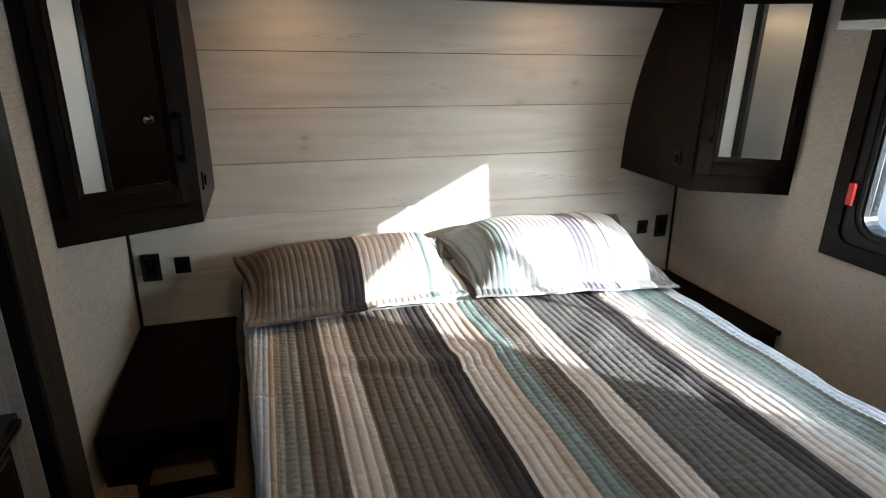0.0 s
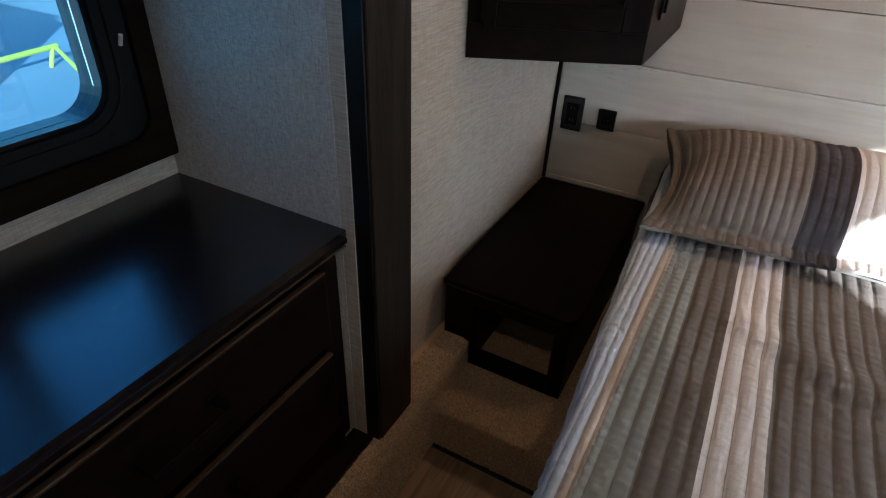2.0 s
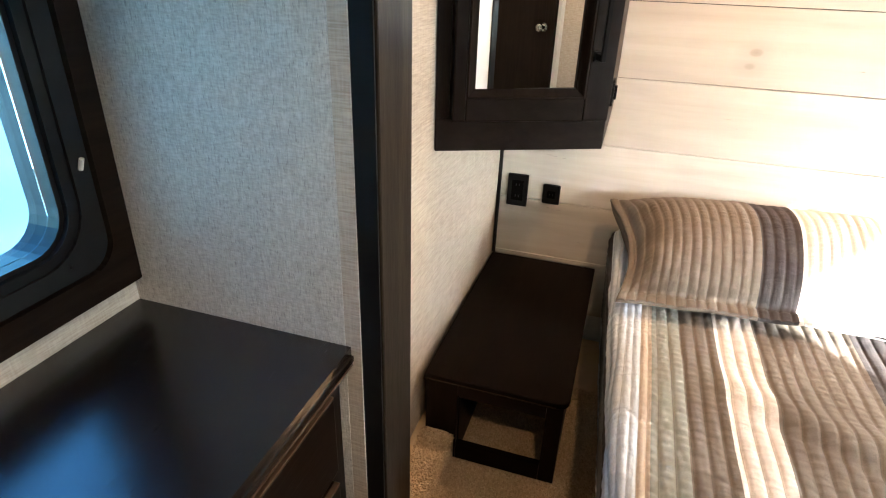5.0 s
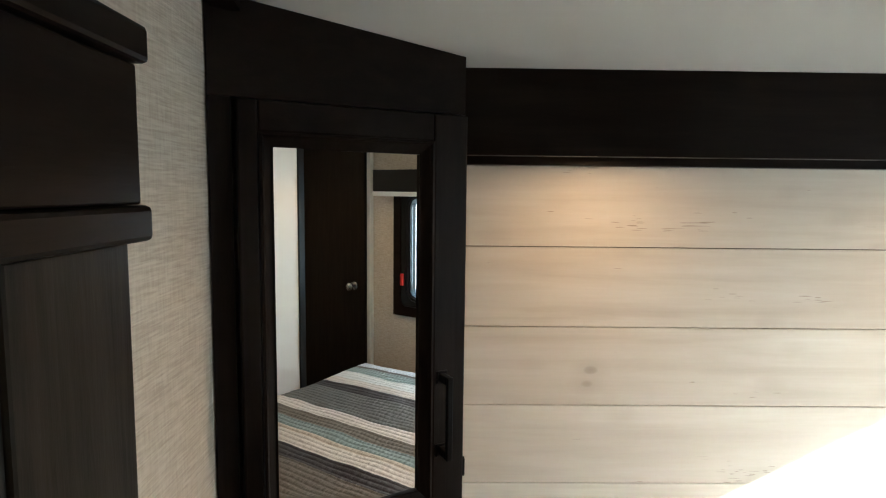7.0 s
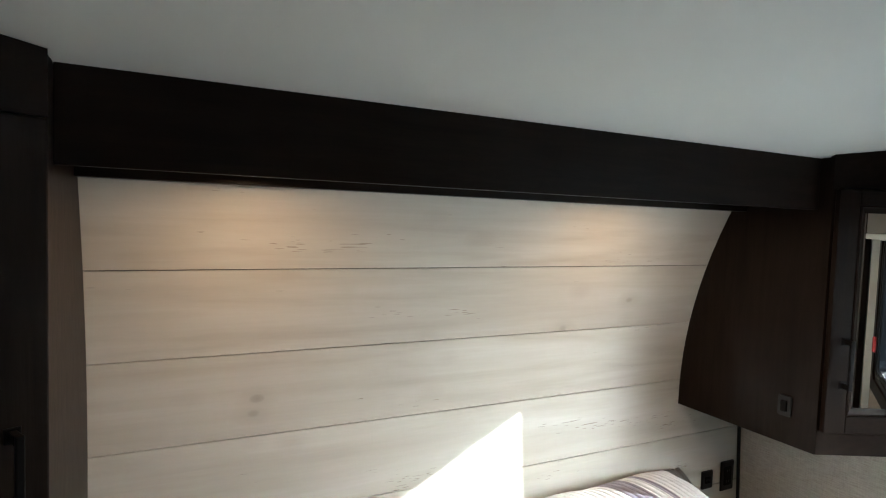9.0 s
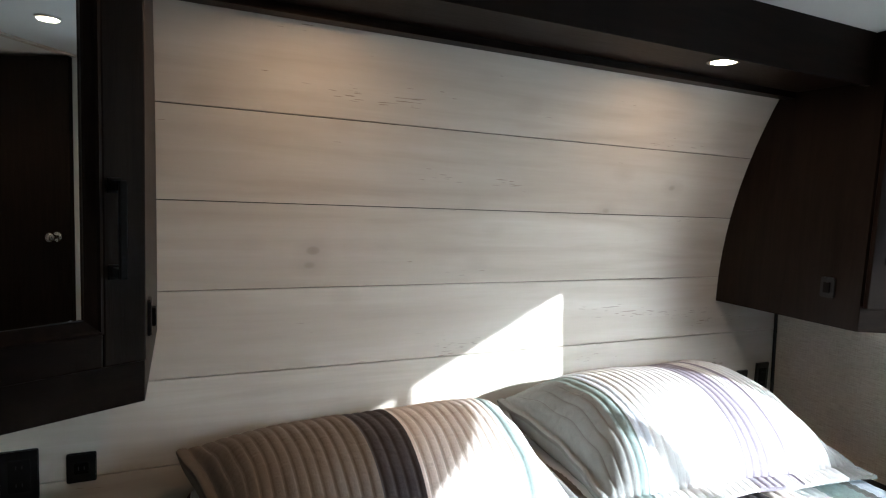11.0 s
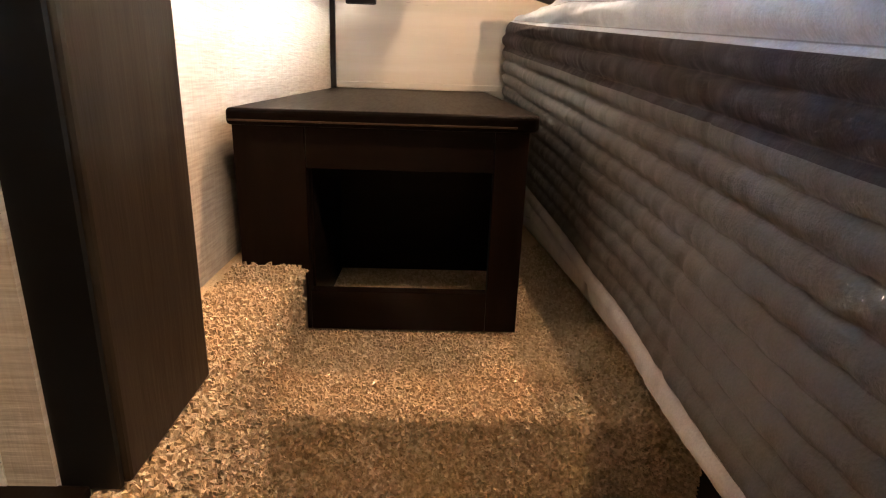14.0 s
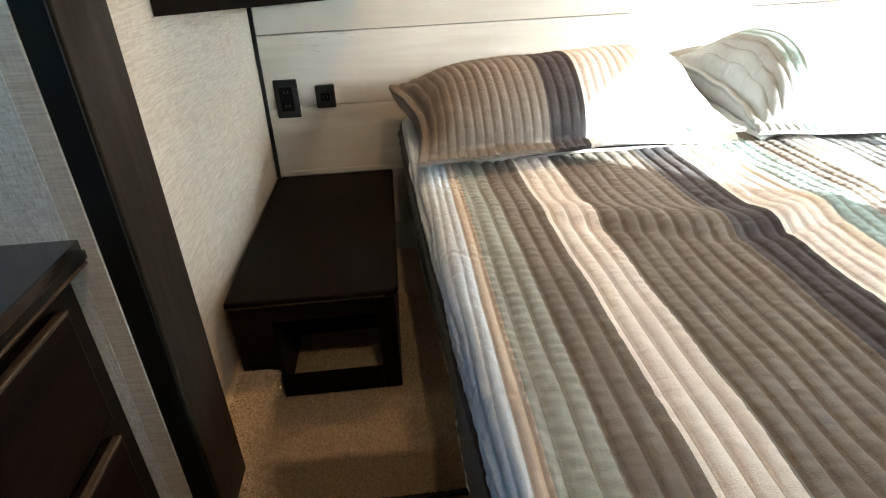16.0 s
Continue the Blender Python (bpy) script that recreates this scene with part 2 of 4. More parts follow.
CONCRETE = mat("worn_concrete", (0.06, 0.06, 0.06), 0.9)
_n = Nodes(CONCRETE)
_f = _n.noise(_n.coords((1, 1, 1)), 0.5, 5, 0.6)
_n.colour(_n.mix(_n.noise(_n.coords((1, 1, 1)), 30.0, 3), _n.ramp(_f, [(0.35, (0.20, 0.20, 0.195)), (0.7, (0.34, 0.335, 0.32))]), (0.24, 0.24, 0.235)))
SHELL = mat("white_fibreglass", (0.78, 0.78, 0.76), 0.35)
YELLOW = mat("yellow_paint", (0.62, 0.50, 0.05), 0.5)
TRUCK = mat("pale_painted_metal", (0.62, 0.60, 0.56), 0.4)

PUCK_GLOW = bpy.data.materials.new("lit_lamp_lens")
PUCK_GLOW.use_nodes = True
_b = PUCK_GLOW.node_tree.nodes["Principled BSDF"]
_b.inputs["Base Color"].default_value = (0.9, 0.85, 0.75, 1)
_b.inputs["Emission Color"].default_value = (1.0, 0.80, 0.56, 1)
_b.inputs["Emission Strength"].default_value = 9.0


def mesh_of(bm, name, smooth=False):
    me = bpy.data.meshes.new(name)
    bmesh.ops.recalc_face_normals(bm, faces=bm.faces)
    bm.to_mesh(me)
    bm.free()
    if smooth:
        me.polygons.foreach_set("use_smooth", [True] * len(me.polygons))
    return me


def thing(name, bm, material, label="", category="", group="", kind="", smooth=False):
    me = mesh_of(bm, name, smooth)
    me.materials.append(material)
    return tagged(new(name, me), label, category, group, kind)


def holder(name, at, label, category, group="", kind=""):
    ob = new(name)
    ob.location = at
    ob.empty_display_size = 0.05
    return tagged(ob, label, category, group, kind)


def part(name, bm, material, parent, label="", smooth=False):
    """One mesh under a thing or a part; the mesh is given in world metres."""
    me = mesh_of(bm, name, smooth)
    me.materials.append(material)
    ob = new(name, me)
    hang(ob, parent)
    if label:
        ob["label"] = label
    return ob


def base_of(ob):
    """Where an object's own origin stands (no parent is turned or scaled)."""
    p = Vector(ob.location)
    while ob.parent:
        ob = ob.parent
        p += Vector(ob.location)
    return p


def hang(ob, parent):
    at = base_of(parent)
    ob.parent = parent
    ob.location = Vector(ob.location) - at


def box(x0, x1, y0, y1, z0, z1, bevel=0.0, segs=2, bm=None):
    b = bmesh.new()
    bmesh.ops.create_cube(b, size=1.0)
    for v in b.verts:
        v.co = Vector((x0 + (v.co.x + 0.5) * (x1 - x0), y0 + (v.co.y + 0.5) * (y1 - y0), z0 + (v.co.z + 0.5) * (z1 - z0)))
    if bevel:
        bmesh.ops.bevel(b, geom=b.edges[:], offset=bevel, segments=segs, affect='EDGES', profile=0.5)
    return joined(bm, b)


def joined(bm, b):
    if bm is None:
        return b
    me = bpy.data.meshes.new("tmp")
    b.to_mesh(me)
    b.free()
    bm.from_mesh(me)
    bpy.data.meshes.remove(me)
    return bm


def prism(outline, z0, z1, bevel=0.0, segs=2, bm=None):
    """An upright prism over a plan outline."""
    b = bmesh.new()
    lo = [b.verts.new((x, y, z0)) for x, y in outline]
    hi = [b.verts.new((x, y, z1)) for x, y in outline]
    b.faces.new(lo[::-1])
    b.faces.new(hi)
    k = len(outline)
    for i in range(k):
        j = (i + 1) % k
        b.faces.new((lo[i], lo[j], hi[j], hi[i]))
    bmesh.ops.recalc_face_normals(b, faces=b.faces)
    if bevel:
        bmesh.ops.bevel(b, geom=b.edges[:], offset=bevel, segments=segs, affect='EDGES', profile=0.5)
    return joined(bm, b)


def turned(bm, m):
    bmesh.ops.transform(bm, matrix=m, verts=bm.verts)
    return bm


def tube(p, q, r, n=10, bm=None):
    b = bmesh.new()
    p, q = Vector(p), Vector(q)
    bmesh.ops.create_cone(b, cap_ends=True, segments=n, radius1=r, radius2=r, depth=(q - p).length)
    turned(b, Matrix.Translation((p + q) / 2) @ (q - p).to_track_quat('Z', 'Y').to_matrix().to_4x4())
    return joined(bm, b)


def disc(at, way, r, depth, n=24, bevel=0.0, bm=None):
    b = bmesh.new()
    bmesh.ops.create_cone(b, cap_ends=True, segments=n, radius1=r, radius2=r, depth=depth)
    if bevel:
        bmesh.ops.bevel(b, geom=[e for e in b.edges if len({round(v.co.z, 5) for v in e.verts}) == 1], offset=bevel, segments=2, affect='EDGES')
    turned(b, Matrix.Translation(at) @ Vector(way).to_track_quat('Z', 'Y').to_matrix().to_4x4())
    return joined(bm, b)


def round_rect(w, h, r, n=6):
    pts = []
    for cx, cy, a0 in ((w / 2 - r, h / 2 - r, 0), (-w / 2 + r, h / 2 - r, 90), (-w / 2 + r, -h / 2 + r, 180), (w / 2 - r, -h / 2 + r, 270)):
        for i in range(n + 1):
            a = radians(a0 + 90 * i / n)
            pts.append((cx + r * math.cos(a), cy + r * math.sin(a)))
    return pts


def ring(w, h, r, w2, h2, r2, d0, d1, bm=None):
    """A frame in the local XY plane from depth d0 to d1, between two rounded rectangles."""
    b = bmesh.new()
    out, inn = round_rect(w, h, r), round_rect(w2, h2, r2)
    rows = [[b.verts.new((x, y, d)) for x, y in pts] for pts, d in ((out, d0), (out, d1), (inn, d1), (inn, d0))]
    k = len(out)
    for a in range(4):
        p, q = rows[a], rows[(a + 1) % 4]
        for i in range(k):
            j = (i + 1) % k
            b.faces.new((p[i], p[j], q[j], q[i]))
    return joined(bm, b)


def plate(w, h, r, d0, d1, bevel=0.0):
    b = bmesh.new()
    pts = round_rect(w, h, r, 4)
    lo = [b.verts.new((x, y, d0)) for x, y in pts]
    hi = [b.verts.new((x, y, d1)) for x, y in pts]
    b.faces.new(lo[::-1])
    top = b.faces.new(hi)
    for i in range(len(pts)):
        j = (i + 1) % len(pts)
        b.faces.new((lo[i], lo[j], hi[j], hi[i]))
    if bevel:
        bmesh.ops.bevel(b, geom=list(top.edges), offset=bevel, segments=2, affect='EDGES')
    return b


def on_wall(at, normal):
    """Local x along the wall, y up, z out of it."""
    z = Vector(normal).normalized()
    y = Vector((0, 0, 1))
    x = y.cross(z)
    m = Matrix((x, y, z)).transposed().to_4x4()
    m.translation = at
    return m


def grid_mesh(name, pts, uv=None, smooth=True, wrap=False):
    """A mesh over a (rows, columns, 3) array of computed points."""
    r, c = pts.shape[:2]
    idx = np.arange(r * c).reshape(r, c)
    a, b_, d, e = idx[:-1, :-1], idx[:-1, 1:], idx[1:, 1:], idx[1:, :-1]
    faces = np.stack([a, b_, d, e], -1).reshape(-1, 4)
    me = bpy.data.meshes.new(name)
    me.from_pydata(pts.reshape(-1, 3).tolist(), [], faces.tolist())
    if uv is not None:
        layer = me.uv_layers.new(name="UVMap")
        layer.data.foreach_set("uv", uv.reshape(-1, 2)[faces.reshape(-1)].astype(np.float32).ravel())
    if smooth:
        me.polygons.foreach_set("use_smooth", [True] * len(me.polygons))
    me.update()
    return me


# ---------------------------------------------------------------- the room's shell
W, H = 2.5, 1.835          # width of the room, height of the ceiling at the beam
TOP = 2.018                # upper end of the walls, above the ceiling lining
BACK = -3.0               # wall behind the walker
FOOT = -2.42              # short wall beyond the bed's foot, with the dark door
SLIDE = -0.42             # outer wall of the slide-out
CURB = 0.252              # height of the slide-out's carpeted sill

thing("floor_slab", box(-0.05, W + 0.06, BACK - 0.06, 0.12, -0.08, -0.006), mat("subfloor", (0.2, 0.17, 0.13), 0.8), "plain subfloor under the vinyl planks", "floor", kind="structure")


def roof(y):
    """Height of the ceiling: it slopes up from the nose of the trailer and levels out over the bed."""
    if y > -0.75:
        return H + 0.25 * (-0.435 - y)
    d = min(-0.75 - y, 0.7)
    return H + 0.25 * (0.315 + d - d * d / 1.4)


_b = bmesh.new()
_ys = [0.034 - 0.784 * i / 8 for i in range(9)] + [-0.75 - 0.7 * i / 10 for i in range(1, 11)] + [BACK + 0.001]
_lo = [[_b.verts.new((x, y, roof(y))) for y in _ys] for x in (-0.02, W + 0.02)]
_hi = [[_b.verts.new((x, y, roof(y) + 0.012)) for y in _ys] for x in (-0.02, W + 0.02)]
for _i in range(len(_ys) - 1):
    _b.faces.new((_lo[0][_i], _lo[1][_i], _lo[1][_i + 1], _lo[0][_i + 1]))
    _b.faces.new((_hi[0][_i], _hi[0][_i + 1], _hi[1][_i + 1], _hi[1][_i]))
thing("ceiling", _b, CEILING, "plain matte off-white trailer ceiling panel, sloping up", "ceiling", kind="structure", smooth=True)
thing("roof", box(-0.07, W + 0.07, BACK - 0.07, 0.13, TOP + 0.0005, TOP + 0.012, 0.003), SHELL, "white trailer roof", "roof", kind="structure")
thing("wall_west", prism([(0.0, 0.035), (-0.001, -0.02), (-0.020, -0.63), (-0.024, -1.0), (-0.06, -1.0), (-0.06, 0.035)], 0.0, TOP), LINEN, "cream linen-look wallpapered side wall", "wall", kind="structure")
thing("wall_west_rear", box(-0.04, 0.0, BACK, -2.08, 0.0, TOP), LINEN, "cream linen-look wallpapered side wall", "wall", kind="structure")
thing("wall_north", box(-0.06, W + 0.06, 0.035, 0.12, 0.0, TOP), SHELL, "plain outer wall behind the plank headboard", "wall", kind="structure")
thing("wall_south", box(-0.06, 1.1, BACK - 0.06, BACK, 0.0, TOP), LINEN, "cream linen-look wallpapered end wall", "wall", kind="structure")
thing("wall_return", box(1.1, 1.14, BACK - 0.06, FOOT, 0.0, TOP), LINEN, "cream wallpapered return wall", "wall", kind="structure")
thing("wall_foot", box(1.14, 1.53, FOOT - 0.04, FOOT, 0.0, TOP), LINEN_GREY, "grey linen-look wall with two small switches", "wall", kind="structure")
thing("wall_foot_pale", box(1.545, 1.83, FOOT - 0.04, FOOT, 0.0, TOP), mat("pale_panel", (0.86, 0.80, 0.74), 0.5), "pale cream wall panel beside the dark door", "wall", kind="structure")
thing("trim", box(1.53, 1.545, FOOT - 0.04, FOOT + 0.006, 0.0, TOP), LINEN_GREY, "thin grey joint trim between wall panels", "trim", kind="structure")
thing("wall_passage", box(1.14, W + 0.05, BACK - 0.06, BACK, 0.0, TOP), mat("passage_panel", (0.80, 0.77, 0.73), 0.5), "pale panelled end wall of the passage", "wall", kind="structure")
_b = prism([(0.0, -0.995), (0.026, -0.995), (0.026, -0.62), (-0.012, -0.62)], 0.0, 0.024)
for _v in _b.verts:
    _v.co.z += roof(_v.co.y) - 0.021
thing("crown_trim", _b, ESPRESSO_Y, "thin dark crown strip where wall and ceiling meet", "trim", kind="structure")
thing("wall_foot_header", box(1.83, W, FOOT - 0.04, FOOT, 1.99, TOP), LINEN, "narrow cream wall strip over the door", "wall", kind="structure")

# right wall with its window opening
RY0, RY1, RZ0, RZ1 = -2.135, -0.912, 0.912, 1.608
_w = box(W, W + 0.05, RY1, 0.035, 0.0, TOP)
box(W, W + 0.05, BACK, RY0, 0.0, TOP, bm=_w)
box(W, W + 0.05, RY0, RY1, 0.0, RZ0, bm=_w)
box(W, W + 0.05, RY0, RY1, RZ1, TOP, bm=_w)
thing("wall_east", _w, LINEN, "cream linen-look wallpapered side wall with a window", "wall", kind="structure")

# slide-out shell: side walls, window wall, lid
SY0, SY1 = -1.935, -1.130
LY0, LY1, LZ0, LZ1 = -1.803, -1.218, 0.927, 1.518
_w = box(SLIDE - 0.05, SLIDE, LY1, SY1 + 0.04, 0.0, 1.62)
box(SLIDE - 0.05, SLIDE, SY0 - 0.04, LY0, 0.0, 1.62, bm=_w)
box(SLIDE - 0.05, SLIDE, LY0, LY1, 0.0, LZ0, bm=_w)
box(SLIDE - 0.05, SLIDE, LY0, LY1, LZ1, 1.62, bm=_w)
thing("wall_slide_window", _w, LINEN, "cream linen wallpapered slide-out wall round a window", "wall", kind="structure")
thing("wall_slide_side", box(SLIDE, -0.0, SY1, SY1 + 0.04, 0.0, 1.62), LINEN_GREY, "grey woven wallpapered side of the slide-out", "wall", kind="structure")
thing("wall_slide_side_rear", box(SLIDE, -0.0, SY0 - 0.04, SY0, 0.0, 1.62), ESPRESSO_Z, "dark stained wooden side of the slide-out", "wall", kind="structure")
thing("ceiling_slide", box(SLIDE - 0.05, -0.0, SY0 - 0.04, SY1 + 0.04, 1.62, 1.68), CEILING, "low off-white ceiling of the slide-out", "ceiling", kind="structure")
thing("wall_slide_header", box(-0.04, 0.0, -2.08, -1.0, 1.68, TOP), LINEN, "cream wallpapered wall over the slide-out", "wall", kind="structure")
thing("wall_slide_jamb", box(-0.04, 0.0, SY1 + 0.04, -1.0, 0.0, 1.68), LINEN, "narrow wall behind the dark post", "wall", kind="structure")
thing("wall_slide_jamb_rear", box(-0.04, 0.0, -2.08, SY0 - 0.04, 0.0, 1.68), LINEN, "narrow wall behind the dark post", "wall", kind="structure")

# dark fascia round the slide-out
fascia = holder("slide_out_fascia", (0.03, -1.55, CURB), "dark grey-brown wooden surround of the slide-out opening", "trim", kind="structure")
part("post", box(0.0, 0.066, -1.122, -0.997, CURB, 1.584, 0.003), POST, fascia, "grey-brown stained upright post with a black inner edge")
part("post", box(0.0, 0.066, -2.07, -1.945, CURB, 1.584, 0.003), POST, fascia)
part("inner_edge", box(0.0285, 0.062, -1.1265, -1.1225, CURB, 1.584), BLACK, fascia)
thing("trim", box(0.0005, 0.028, -1.1295, -1.1225, CURB, 1.584), LINEN, "narrow wallpapered strip beside the post", "trim", kind="structure")
part("sill_board", box(-0.008, 0.046, -1.9445, -1.1275, CURB - 0.03, CURB + 0.004, 0.002), ESPRESSO_Y, fascia, "dark board under the dresser, behind the carpet")
part("frieze", box(0.0, 0.079, -2.08, -1.002, 1.6105, 1.7085, 0.002), ESPRESSO_Y, fascia)
part("moulding", box(0.0, 0.086, -2.09, -0.999, 1.5845, 1.610, 0.004), ESPRESSO_Y, fascia)
part("moulding", box(0.0, 0.087, -2.09, -0.998, 1.709, 1.735, 0.004), ESPRESSO_Y, fascia)

# ---------------------------------------------------------------- plank headboard wall


def bow(z):
    """How far the planked wall leans into the room at a height."""
    return 0.045 * (z - 0.45) - 0.375 * max(0.0, z - 0.95) ** 2


headboard = holder("plank_headboard_wall", (1.25, 0.03, 0.44), "whitewashed grey pine plank wall, bowed forward at the top", "wall panelling", kind="structure")
JOINTS = (0.25, 0.447, 0.655, 0.863, 1.073, 1.287, 1.495, 1.700)


def plank_board(z0, z1):
    b = bmesh.new()
    gap, th = 0.0011, 0.012
    zs = [z0 + gap, z0 + gap + 0.0007] + [z0 + (z1 - z0) * i / 8 for i in range(1, 8)] + [z1 - gap - 0.0007, z1 - gap]
    front = []
    for i, z in enumerate(zs):
        dip = 0.0012 if i in (0, len(zs) - 1) else 0.0
        front.append((bow(z) + dip, z))
    back = [(y + th, z) for y, z in front]
    loop = front + back[::-1]
    a = [b.verts.new((0.002, y, z)) for y, z in loop]
    c = [b.verts.new((W - 0.002, y, z)) for y, z in loop]
    k = len(loop)
    for i in range(k):
        j = (i + 1) % k
        b.faces.new((a[i], a[j], c[j], c[i]))
    b.faces.new(a[::-1])
    b.faces.new(c)
    return b


for z0, z1 in zip(JOINTS[:-1], JOINTS[1:]):
    part("plank", plank_board(z0, z1), PLANK, headboard)
_b = bmesh.new()
_zs = [0.25 + 1.45 * i / 16 for i in range(17)]
_rows = [[_b.verts.new((x, bow(z) + d, z)) for z in _zs] for x, d in ((0.003, 0.010), (W - 0.003, 0.010), (W - 0.003, 0.02), (0.003, 0.02))]
for i in range(4):
    for k in range(16):
        _b.faces.new((_rows[i][k], _rows[(i + 1) % 4][k], _rows[(i + 1) % 4][k + 1], _rows[i][k + 1]))
part("joint_backing", _b, BLACK, headboard)
for x0, x1 in ((0.0, 0.012), (W - 0.012, W)):
    b = box(x0, x1, -0.008, -0.0005, 0.44, 0.99, 0.001)
    for v in b.verts:
        v.co.y += bow(v.co.z)
    thing("corner_trim", b, BLACK, "thin black trim strip in the wall corner", "trim", kind="structure")
thing("trim", box(0.013, W - 0.013, -0.006, -0.001, 0.4415, 0.456, 0.001), PLANK, "thin whitewashed wooden strip above the nightstands", "trim", kind="structure")

# overhead beam with its two lit lamps
beam = holder("overhead_beam", (1.25, -0.36, 1.69), "dark espresso wooden box beam above the headboard", "beam", kind="structure")
BX0, BX1 = 0.338, 2.162
part("front_board", box(BX0, BX1, -0.423, -0.405, 1.686, H + 0.002, 0.0015), ESPRESSO_X, beam)
part("bottom_board", box(BX0, BX1, -0.4045, -0.205, 1.698, 1.711, 0.001), ESPRESSO_X, beam)
part("back_strip", box(BX0, BX1, -0.2045, -0.162, 1.680, 1.712, 0.002), ESPRESSO_X, beam)
for x in (0.651, 1.639):
    lamp = holder("puck_light", (x, -0.366, 1.6975), "small round recessed lamp, lit warm white", "ceiling lamp", "lamps under the beam")
    rim = ring(0.078, 0.078, 0.0389, 0.062, 0.062, 0.0309, 0.0, 0.006)
    part("rim", turned(rim, Matrix.Translation((x, -0.366, 1.6975)) @ pose(0, 0, 0, 180)), CHROME, lamp)
    b = bmesh.new()
    bmesh.ops.create_uvsphere(b, u_segments=24, v_segments=8, radius=0.031)
    bmesh.ops.delete(b, geom=[v for v in b.verts if v.co.z > 0.001], context='VERTS')
    bmesh.ops.scale(b, vec=(1, 1, 0.14), verts=b.verts)
    part("lens", turned(b, Matrix.Translation((x, -0.366, 1.6975))), PUCK_GLOW, lamp, "glowing warm lens", smooth=True)
    d = bpy.data.lights.new("puck_beam", 'AREA')
    d.shape, d.size, d.energy, d.color = 'DISK', 0.056, 0.62, (1.0, 0.56, 0.28)
    new("puck_beam", d).matrix_world = look((x, -0.366, 1.690), (x, -0.3661, 0.0))

# ---------------------------------------------------------------- corner cabinets with mirrored doors


def corner_cabinet(side):
    """side 1: at the left wall; -1: its mirror image at the right wall."""
    flip = Matrix.Identity(4) if side == 1 else Matrix.Translation((W, 0, 0)) @ Matrix.Diagonal((-1, 1, 1, 1))
    Z0, A, B = 0.985, Vector((-0.017, -0.634, 0)), Vector((0.337, -0.460, 0))
    along = (B - A).normalized()
    out = Vector((along.y, -along.x, 0))
    face = Matrix((along, (0, 0, 1), out)).transposed().to_4x4()
    face.translation = A
    full = (B - A).length
    cab = holder("corner_cabinet", tuple(flip @ Vector((0.16, -0.3, Z0))), "dark espresso corner cabinet with a mirrored door", "cabinet", "corner cabinets beside the bed")

    def put(name, b, material, parent, label="", smooth=False):
        return part(name, turned(b, flip), material, parent, label, smooth)
    # side panel follows the bowed wall
    b = bmesh.new()
    zs = [Z0 + (H - 0.002 - Z0) * i / 14 for i in range(15)]
    cols = [[b.verts.new((x, y if y is not None else bow(z) - 0.0005, z)) for z in zs] for x, y in ((0.322, -0.43), (0.337, -0.460), (0.337, None), (0.322, None))]
    for i in range(4):
        for k in range(14):
            b.faces.new((cols[i][k], cols[(i + 1) % 4][k], cols[(i + 1) % 4][k + 1], cols[i][k + 1]))
    b.faces.new([c[0] for c in cols])
    b.faces.new([c[-1] for c in cols[::-1]])
    put("side_panel", b, ESPRESSO_Z, cab, "dark side panel with a bowed rear edge")
    put("bottom_panel", prism([(0.002, -0.001), (-0.014, -0.622), (0.321, -0.457), (0.321, -0.001)], Z0 + 0.004, Z0 + 0.016), ESPRESSO_Y, cab)
    # face frame: stiles and rails of the slanted front
    b = box(0.0, full, 1.748, 1.80, -0.018, 0.0)
    for v in b.verts:
        if v.co.y > 1.79:
            v.co.y = roof((face @ v.co).y) - 0.0005
    put("top_board", turned(b, face), ESPRESSO_X, cab, "dark top board, cut to the sloping ceiling")
    put("bottom_rail", turned(box(0.0, full, Z0, 1.06, -0.018, 0.0, 0.0015), face), ESPRESSO_X, cab)
    for x0, x1 in ((0.0, 0.03), (full - 0.03, full)):
        put("stile", turned(box(x0, x1, 1.0605, 1.7475, -0.018, 0.0), face), ESPRESSO_Z, cab)
    # the door
    D0, D1, E0, E1 = 0.034, full - 0.006, 1.056, 1.744
    M0, M1, N0, N1 = 0.083, 0.308, 1.127, 1.680
    R = 0.021
    door = put("door", turned(box(D0, M0 - R, E0, E1, 0.002, 0.021, 0.003), face), ESPRESSO_Z, cab, "dark framed door with a mirror")
    put("door_frame", turned(box(M1 + R, D1, E0, E1, 0.002, 0.021, 0.003), face), ESPRESSO_Z, door)
    put("door_frame", turned(box(M0 - R, M1 + R, E0, N0 - R, 0.002, 0.0205, 0.003), face), ESPRESSO_X, door)
    put("door_frame", turned(box(M0 - R, M1 + R, N1 + R, E1, 0.002, 0.0205, 0.003), face), ESPRESSO_X, door)
    # sloped moulding round the mirror: outer rim, a small step, then down to the glass
    b = bmesh.new()
    loops = []
    for k, d in ((R, 0.004), (R, 0.0225), (R - 0.004, 0.0235), (R - 0.007, 0.0195), (0.003, 0.0125), (0.0, 0.0115), (0.0, 0.004)):
        loops.append([b.verts.new((x, y, d)) for x, y in ((M0 - k, N0 - k), (M1 + k, N0 - k), (M1 + k, N1 + k), (M0 - k, N1 + k))])
    for p, q in zip(loops[:-1], loops[1:]):
        for k in range(4):
            b.faces.new((p[k], p[(k + 1) % 4], q[(k + 1) % 4], q[k]))
    put("moulding", turned(b, face), ESPRESSO_Z, door, "bevelled moulding round the mirror")
    # the glass hangs slightly askew in its rebate
    c = face @ Vector(((M0 + M1) / 2, (N0 + N1) / 2, 0.009))
    skew = Matrix.Translation(c) @ Matrix.Rotation(radians(2.4), 4, 'Z') @ Matrix.Translation(-c)
